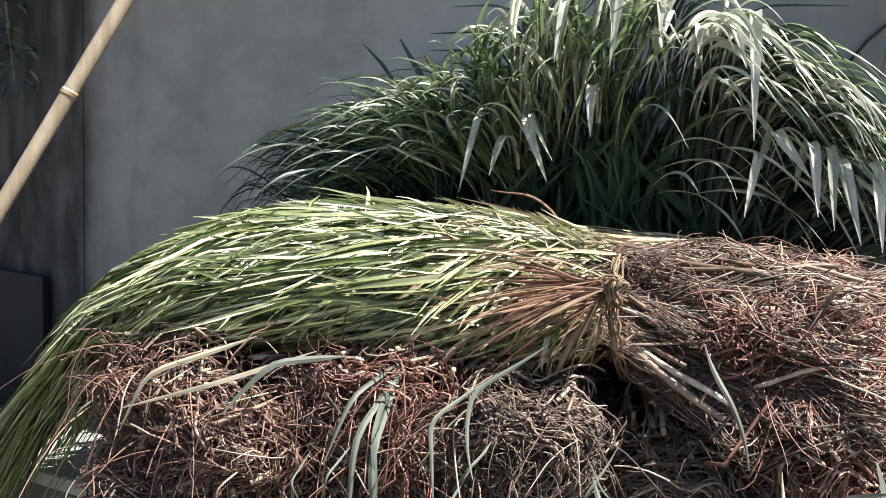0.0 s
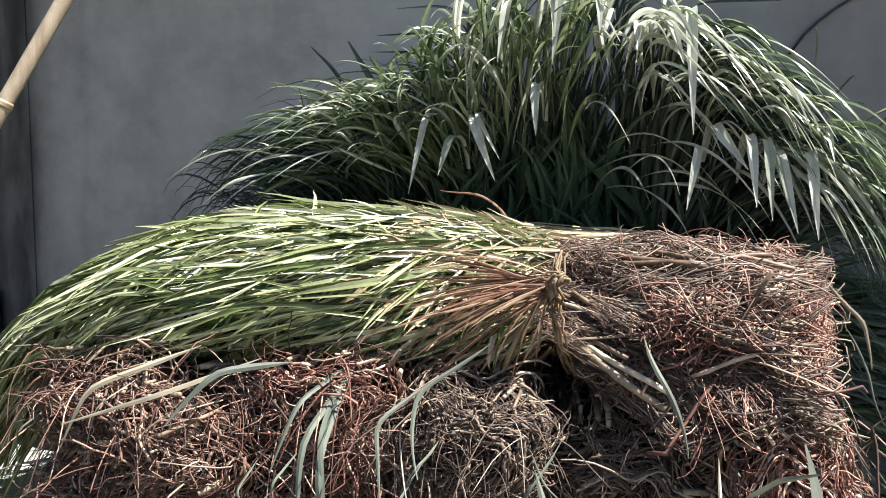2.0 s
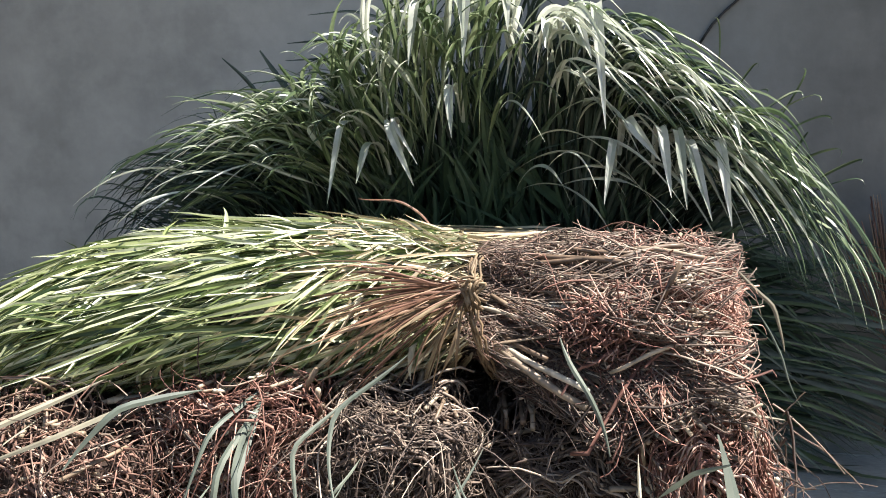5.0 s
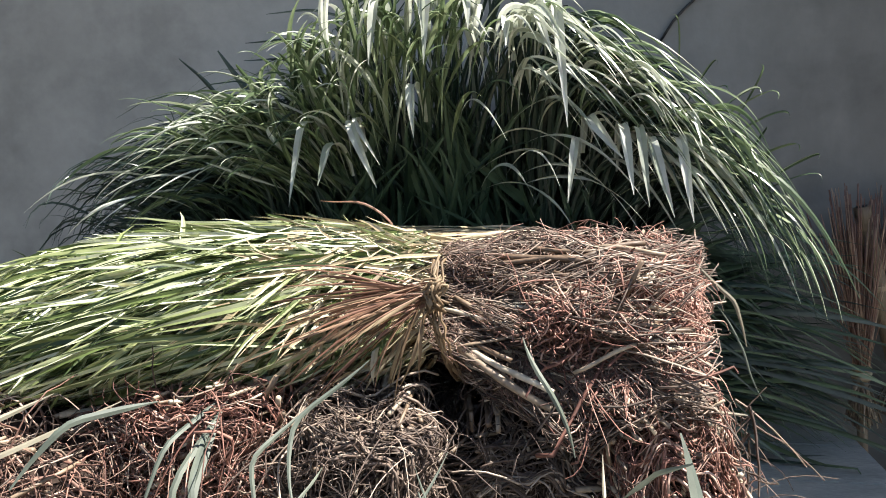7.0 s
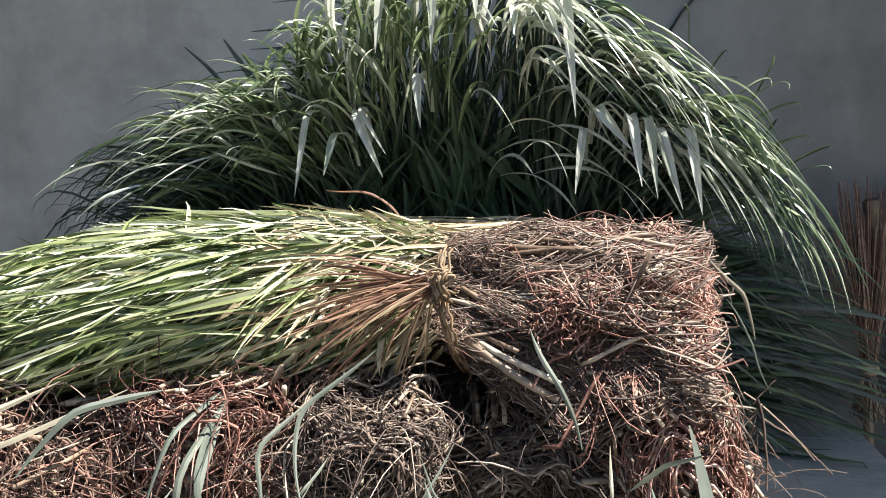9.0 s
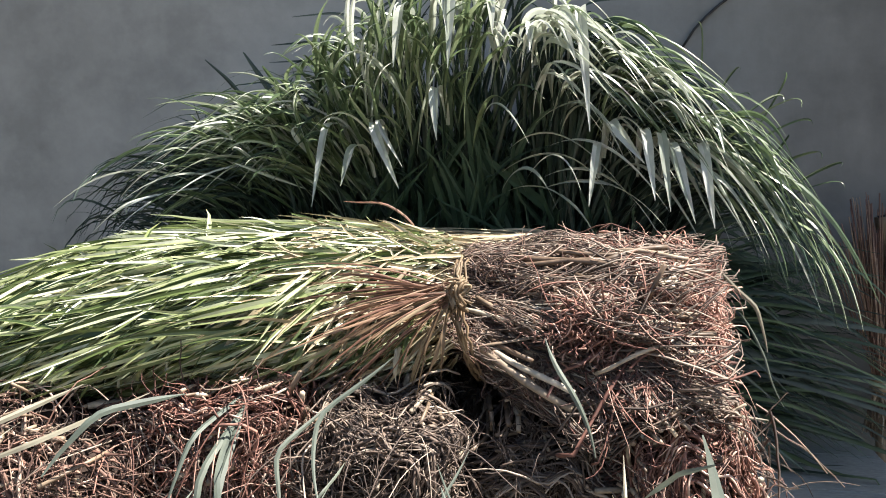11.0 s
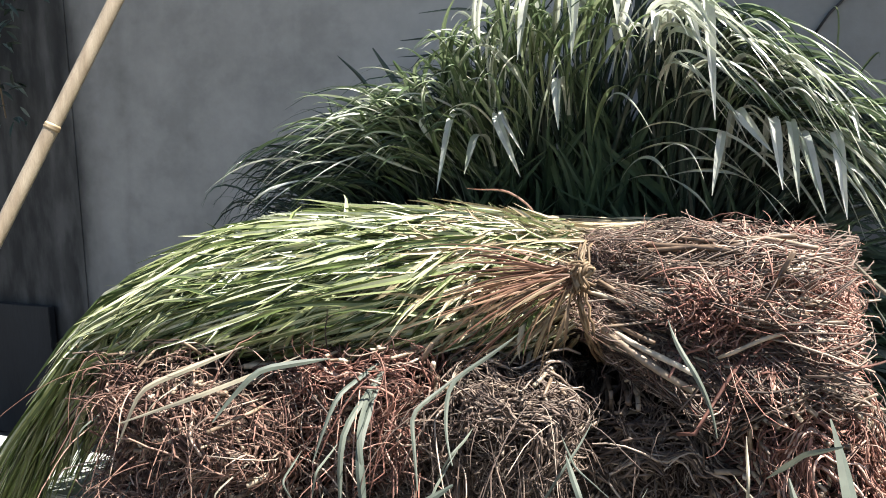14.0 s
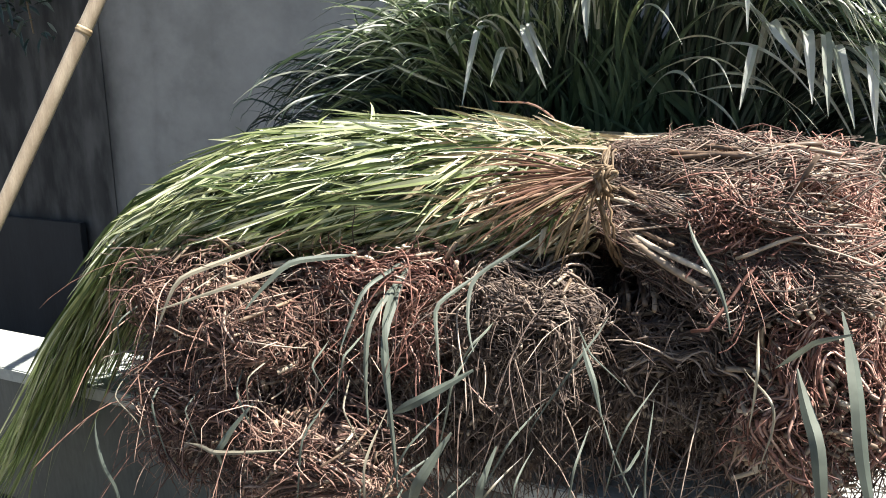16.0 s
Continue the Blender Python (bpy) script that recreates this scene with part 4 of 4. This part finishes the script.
bamboo("bamboo_post", (1.17, 0.85, 0.0), (0.935, 0.85, 1.04), 0.020, (0.35, 0.80), M_BAMBOO_OLD, "old brown bamboo post with a cut hollow top", True)


# ---------------------------------------------------------------- single blades that hang from the stack


def hanging_blade(parent, a, b_, c, wide, material, label=""):
    """A limp blade that runs from a over b to its tip at c."""
    a, b_, c = (np.array(q, float) for q in (a, b_, c))
    s = np.linspace(0, 1, 14)
    q = np.linalg.norm(b_ - a) / (np.linalg.norm(b_ - a) + np.linalg.norm(c - b_))
    u, w = np.clip(s / q, 0, 1)[:, None], np.clip((s - q) / (1 - q), 0, 1)[:, None]
    p = a + (b_ - a) * u + (c - b_) * w
    p[1:-1] = 0.25 * p[:-2] + 0.5 * p[1:-1] + 0.25 * p[2:]
    p = p + np.array([1.0, 0.4, 0.3]) * (rng.normal(0, 0.006) * np.sin(s * 5 + rng.uniform(0, 6)))[:, None]
    p = p[None]
    d = tangents(p)
    side = np.cross(d, np.broadcast_to(np.array([0.25, -1.0, 0.35]) + rng.normal(0, 0.2, 3), d.shape))
    v, f = ribbons(p, blade_width(s * 0.93, np.array([wide * 0.78])) * np.clip(0.25 + 4 * s, 0, 1)[None], side, 0.2)
    return mesh_object("hanging_blade", v - np.array(parent.location), f, material, parent, label, crease=True)


GREY, PALE = "wilted grey-green blade", "wilted pale blade"
hanging_blade(top, (-0.265, -0.17, 0.873), (-0.262, -0.32, 0.804), (-0.25, -0.36, 0.655), 0.012, M_GREY_BLADE, GREY)
hanging_blade(top, (-0.265, -0.17, 0.873), (-0.235, -0.34, 0.780), (-0.20, -0.37, 0.57), 0.013, M_GREY_BLADE, GREY)
hanging_blade(top, (-0.265, -0.17, 0.873), (-0.285, -0.30, 0.845), (-0.30, -0.35, 0.76), 0.010, M_GREY_BLADE, GREY)
hanging_blade(top, (-0.26, -0.20, 0.86), (-0.235, -0.33, 0.80), (-0.225, -0.36, 0.655), 0.010, M_GREY_BLADE, GREY)
hanging_blade(top, (-0.05, -0.19, 0.925), (-0.125, -0.26, 0.868), (-0.085, -0.35, 0.79), 0.008, M_GREY_BLADE, GREY)
hanging_blade(top, (-0.12, -0.22, 0.87), (-0.17, -0.30, 0.83), (-0.14, -0.35, 0.745), 0.008, M_GREY_BLADE, GREY)
hanging_blade(top, (-0.47, -0.27, 0.895), (-0.575, -0.38, 0.85), (-0.605, -0.40, 0.765), 0.011, M_PALE_BLADE, PALE)
hanging_blade(top, (-0.36, -0.27, 0.89), (-0.48, -0.37, 0.845), (-0.60, -0.40, 0.80), 0.010, M_PALE_BLADE, PALE)
hanging_blade(top, (-0.33, -0.25, 0.88), (-0.39, -0.34, 0.885), (-0.43, -0.39, 0.82), 0.012, M_GREY_BLADE, GREY)
hanging_blade(top, (0.165, -0.16, 0.955), (0.198, -0.20, 0.895), (0.225, -0.21, 0.81), 0.009, M_GREY_BLADE, GREY)
hanging_blade(top, (0.40, 0.0, 1.03), (0.462, 0.0, 0.972), (0.472, 0.0, 0.90), 0.008, M_PALE_BLADE, PALE)
hanging_blade(top, (0.43, 0.0, 0.96), (0.478, 0.0, 0.893), (0.50, 0.0, 0.82), 0.005, M_GREY_BLADE, GREY)
hanging_blade(top, (0.34, -0.10, 0.85), (0.40, -0.12, 0.845), (0.455, -0.10, 0.833), 0.010, M_PALE_BLADE, PALE)
hanging_blade(top, (0.28, -0.29, 0.80), (0.317, -0.33, 0.852), (0.352, -0.34, 0.87), 0.011, M_GREY_BLADE, GREY)
hanging_blade(top, (0.34, -0.28, 0.875), (0.362, -0.36, 0.80), (0.395, -0.39, 0.64), 0.020, M_GREY_BLADE, GREY)
hanging_blade(top, (0.305, -0.28, 0.80), (0.328, -0.37, 0.75), (0.335, -0.39, 0.62), 0.020, M_GREY_BLADE, GREY)
hanging_blade(top, (-0.21, -0.36, 0.68), (-0.15, -0.39, 0.725), (-0.09, -0.36, 0.765), 0.018, M_GREY_BLADE, GREY)
hanging_blade(top, (-0.19, -0.36, 0.53), (-0.16, -0.39, 0.595), (-0.115, -0.36, 0.67), 0.020, M_GREY_BLADE, GREY)
hanging_blade(top, (-0.52, -0.38, 0.53), (-0.49, -0.42, 0.585), (-0.43, -0.39, 0.67), 0.014, M_GREY_BLADE, GREY)
hanging_blade(top, (-0.77, -0.38, 0.58), (-0.75, -0.42, 0.50), (-0.71, -0.42, 0.395), 0.012, M_GREY_BLADE, GREY)
hanging_blade(top, (-0.58, -0.40, 0.575), (-0.48, -0.43, 0.597), (-0.36, -0.40, 0.612), 0.009, M_PALE_BLADE, PALE)
hanging_blade(top, (0.05, -0.32, 0.81), (0.074, -0.35, 0.775), (0.085, -0.36, 0.73), 0.010, M_GREY_BLADE, GREY)
hanging_blade(top, (-0.085, -0.34, 0.52), (-0.07, -0.37, 0.60), (-0.06, -0.34, 0.65), 0.014, M_GREY_BLADE, GREY)
hanging_blade(rear, (-0.12, 0.27, 1.045), (-0.20, 0.28, 1.118), (-0.275, 0.29, 1.125), 0.007, M_RUST_STRAW, "curled rusty straw")
for parent, a, b_, c, wide in ((outer, (-0.66, 0.66, 1.33), (-0.729, 0.62, 1.436), (-0.779, 0.61, 1.487), 0.014), (outer, (-0.55, 0.66, 1.30), (-0.63, 0.62, 1.438), (-0.67, 0.61, 1.499), 0.022),
                               (middle, (-0.266, 0.62, 1.54), (-0.416, 0.62, 1.584), (-0.525, 0.60, 1.576), 0.009), (middle, (-0.33, 0.64, 1.45), (-0.307, 0.62, 1.587), (-0.198, 0.60, 1.62), 0.012),
                               (middle, (-0.40, 0.62, 1.452), (-0.438, 0.50, 1.451), (-0.532, 0.48, 1.447), 0.009), (middle, (-0.38, 0.62, 1.49), (-0.433, 0.50, 1.493), (-0.522, 0.48, 1.487), 0.009),
                               (tall, (0.12, 0.62, 1.51), (0.22, 0.50, 1.54), (0.371, 0.48, 1.53), 0.009)):
    hanging_blade(parent, a, b_, c, wide, M_LEAF)
for k in range(36):
    x, z = rng.uniform(-0.74, 0.40), rng.uniform(0.5, 0.86)
    dx, dz = rng.normal(0, 0.06), -abs(rng.normal(0.11, 0.05))
    y = -0.36 + 0.12 * max(0, x + 0.2) + 0.2 * max(0, z - 0.72) + rng.normal(0, 0.02)
    hanging_blade(top, (x, y + 0.06, z), (x + dx * 0.4, y - 0.01, z + dz * 0.25), (x + dx, y, z + dz), rng.uniform(0.003, 0.005), M_GREY_BLADE if k % 3 else M_PALE_BLADE)

# ---------------------------------------------------------------- loose leaves lying over the table's end
lying = thing("grass_bundle", (0.55, 0.48, Z_TOP), "green grass bundle lying flat on the table behind the stack", "grass bundle", "grass bundles stacked on the table")
n = 280
s = np.linspace(0, 1, 9)
foot = np.c_[rng.uniform(0.0, 0.45, n), rng.uniform(0.62, 0.85, n), rng.uniform(0.50, 1.0, n)]
tip = np.c_[rng.uniform(0.5, 0.95, n), rng.uniform(0.66, 0.92, n), 0.50 + 0.5 * rng.random(n) ** 1.3]
k = s[None, :, None]
p = foot[:, None] * (1 - k) + tip[:, None] * k
p[:, :, 2] += (rng.uniform(0.0, 0.16, n)[:, None] * np.sin(s * np.pi)) - 0.05 * s ** 3
p[:, :, 2] = np.maximum(p[:, :, 2], np.where(p[:, :, 0] < 0.87, Z_TOP + 0.006, 0.3))
side = np.cross(tangents(p), np.broadcast_to(np.array([0, -0.4, 1.0]), p.shape)) + rng.normal(0, 0.35, (n, 1, 3))
w = blade_width(s, rng.uniform(0.008, 0.019, n))
# shaded tone fills the dark behind the stack
v, f = ribbons(p[:220], w[:220], side[:220])
tagged(mesh_object("foliage", v - np.array(lying.location), f, M_LEAF_SHADED, lying, "flat-lying green blades"), kind="stuff")
for i in range(220, n):
    v, f = ribbons(p[i:i + 1], w[i:i + 1], side[i:i + 1])
    mesh_object("blade", v - np.array(lying.location), f, M_LEAF, lying)

n = 70
foot = np.c_[rng.uniform(0.35, 0.62, n), rng.uniform(0.58, 0.78, n), rng.uniform(0.50, 0.86, n)]
tip = foot + np.c_[rng.uniform(0.22, 0.55, n), rng.normal(-0.01, 0.08, n), rng.uniform(-0.16, 0.02, n)]
p = foot[:, None] * (1 - k) + tip[:, None] * k
p[:, :, 2] += rng.uniform(0.0, 0.05, n)[:, None] * np.sin(s * np.pi) - 0.04 * s ** 3
p[:, :, 2] = np.maximum(p[:, :, 2], np.where(p[:, :, 0] < 0.90, Z_TOP + 0.006 + 0.02 * rng.random((n, 1)), 0.35))
side = np.cross(tangents(p), np.broadcast_to(np.array([0, -0.4, 1.0]), p.shape)) + rng.normal(0, 0.3, (n, 1, 3))
w = blade_width(s, rng.uniform(0.008, 0.020, n))
# one in three in the lighter tone, for sun catching the blade
for i in range(n):
    v, f = ribbons(p[i:i + 1], w[i:i + 1], side[i:i + 1])
    mesh_object("blade", v - np.array(lying.location), f, (M_LEAF, M_GREY_BLADE, M_LEAF_SUNLIT)[i % 3], lying)

# ---------------------------------------------------------------- brooms beside the table


def broom(place, lean, tall, label):
    """A stick broom stood on its handle: twigs fan upwards out of a bound neck."""
    t = thing("broom", place, label, "broom", "stick brooms beside the table")
    up = unit(np.array([lean[0], lean[1], 1.0]))
    neck = up * 0.60
    v, f = tubes(np.stack([up * 0, up * 0.35, neck])[None], np.array([[0.011, 0.012, 0.012]]), 10)
    mesh_object("handle", v, f, M_BAMBOO_OLD, t, "worn cane handle")
    n = 150
    h = unit(up + np.c_[rng.normal(0, 0.11, n), rng.normal(0, 0.05, n), np.zeros(n)])
    p, s = grown(neck + rng.normal(0, 0.008, (n, 3)), h, rng.uniform(0.7, 1.0, n) * tall, np.full(n, 0.02), 5, 1.5, 0.01)
    v, f = tubes(p, np.repeat(rng.uniform(0.0010, 0.0018, n)[:, None], 5, 1), 3)
    tagged(mesh_object("bristle_fan", v, f, M_TWIG, t, "thin reddish brown twigs"), kind="stuff")
    n = 110
    h = unit(-up + np.c_[rng.normal(0, 0.17, n), rng.normal(0, 0.14, n), np.zeros(n)])
    p, s = grown(neck + rng.normal(0, 0.006, (n, 3)), h, rng.uniform(0.09, 0.14, n), np.full(n, 0.3), 4)
    v, f = tubes(p, np.full((n, 4), 0.0020), 3)
    tagged(mesh_object("butt_skirt", v, f, M_STALK, t, "short twig butts under the binding"), kind="stuff")
    for z in (0.0, 0.012, 0.024):
        a = np.linspace(0, 2 * np.pi, 15)
        p = (neck + np.stack([0.019 * np.cos(a), 0.019 * np.sin(a), z + 0 * a], -1))[None]
        v, f = tubes(p, np.full((1, 15), 0.006), 6)
        mesh_object("binding", v, f, M_STRAW, t, "pale straw binding")
    return t


broom((0.975, 0.84, 0.0), (-0.05, 0.0), 0.50, "upturned stick broom with reddish twigs beside the table")
broom((1.05, 0.92, -0.0), (0.02, 0.0), 0.50, "second upturned stick broom with brown twigs")
broom((1.16, 0.91, 0.0), (0.05, 0.0), 0.44, "third upturned stick broom leaning outward")

# ---------------------------------------------------------------- cable on the wall, shrub at the far end
a = np.linspace(0, 1, 14)
p = np.stack([0.46 + 0.42 * a, np.full(14, Y_WALL - 0.006), 1.50 + 0.30 * a ** 0.75 + 0.012 * np.sin(a * 7)], -1)[None]
v, f = tubes(p, np.full((1, 14), 0.004), 6)
tagged(mesh_object("cable", v, f, M_CABLE_HOLLOW, None), "thin black cable running up the grey wall", "cable", kind="")
creeper = thing("creeper", (-2.62, 0.9, 2.3), "dark green creeper clinging to the stained wall", "creeper")
p = np.stack([np.array([-0.25, 0.07, 0.45]), np.array([-0.03, 0.05, 0.1]), np.array([0.08, -0.03, -0.5]), np.array([0.12, -0.02, -0.9])])[None]
v, f = tubes(p, np.array([[0.008, 0.007, 0.005, 0.003]]), 8)
mesh_object("vine", v, f, M_BAMBOO_OLD, creeper, "thin brown stem")
n = 260
b0 = np.c_[rng.normal(0.06, 0.10, n), np.clip(rng.normal(-0.06, 0.05, n), -0.2, 0.05), rng.uniform(-0.93, 0.02, n)]
p, s = grown(b0, unit(rng.normal(0, 1, (n, 3)) + np.array([0.2, -0.4, -0.3])), rng.uniform(0.05, 0.10, n), np.full(n, 0.9), 6)
v, f = ribbons(p, np.sin(np.clip(s * 0.95 + 0.05, 0, 1) * np.pi)[None] * rng.uniform(0.012, 0.02, n)[:, None], np.broadcast_to(np.array([1.0, 0.2, 0.2]), p.shape))
tagged(mesh_object("crown", v, f, M_LEAF, creeper, "small dark leaves"), kind="stuff")
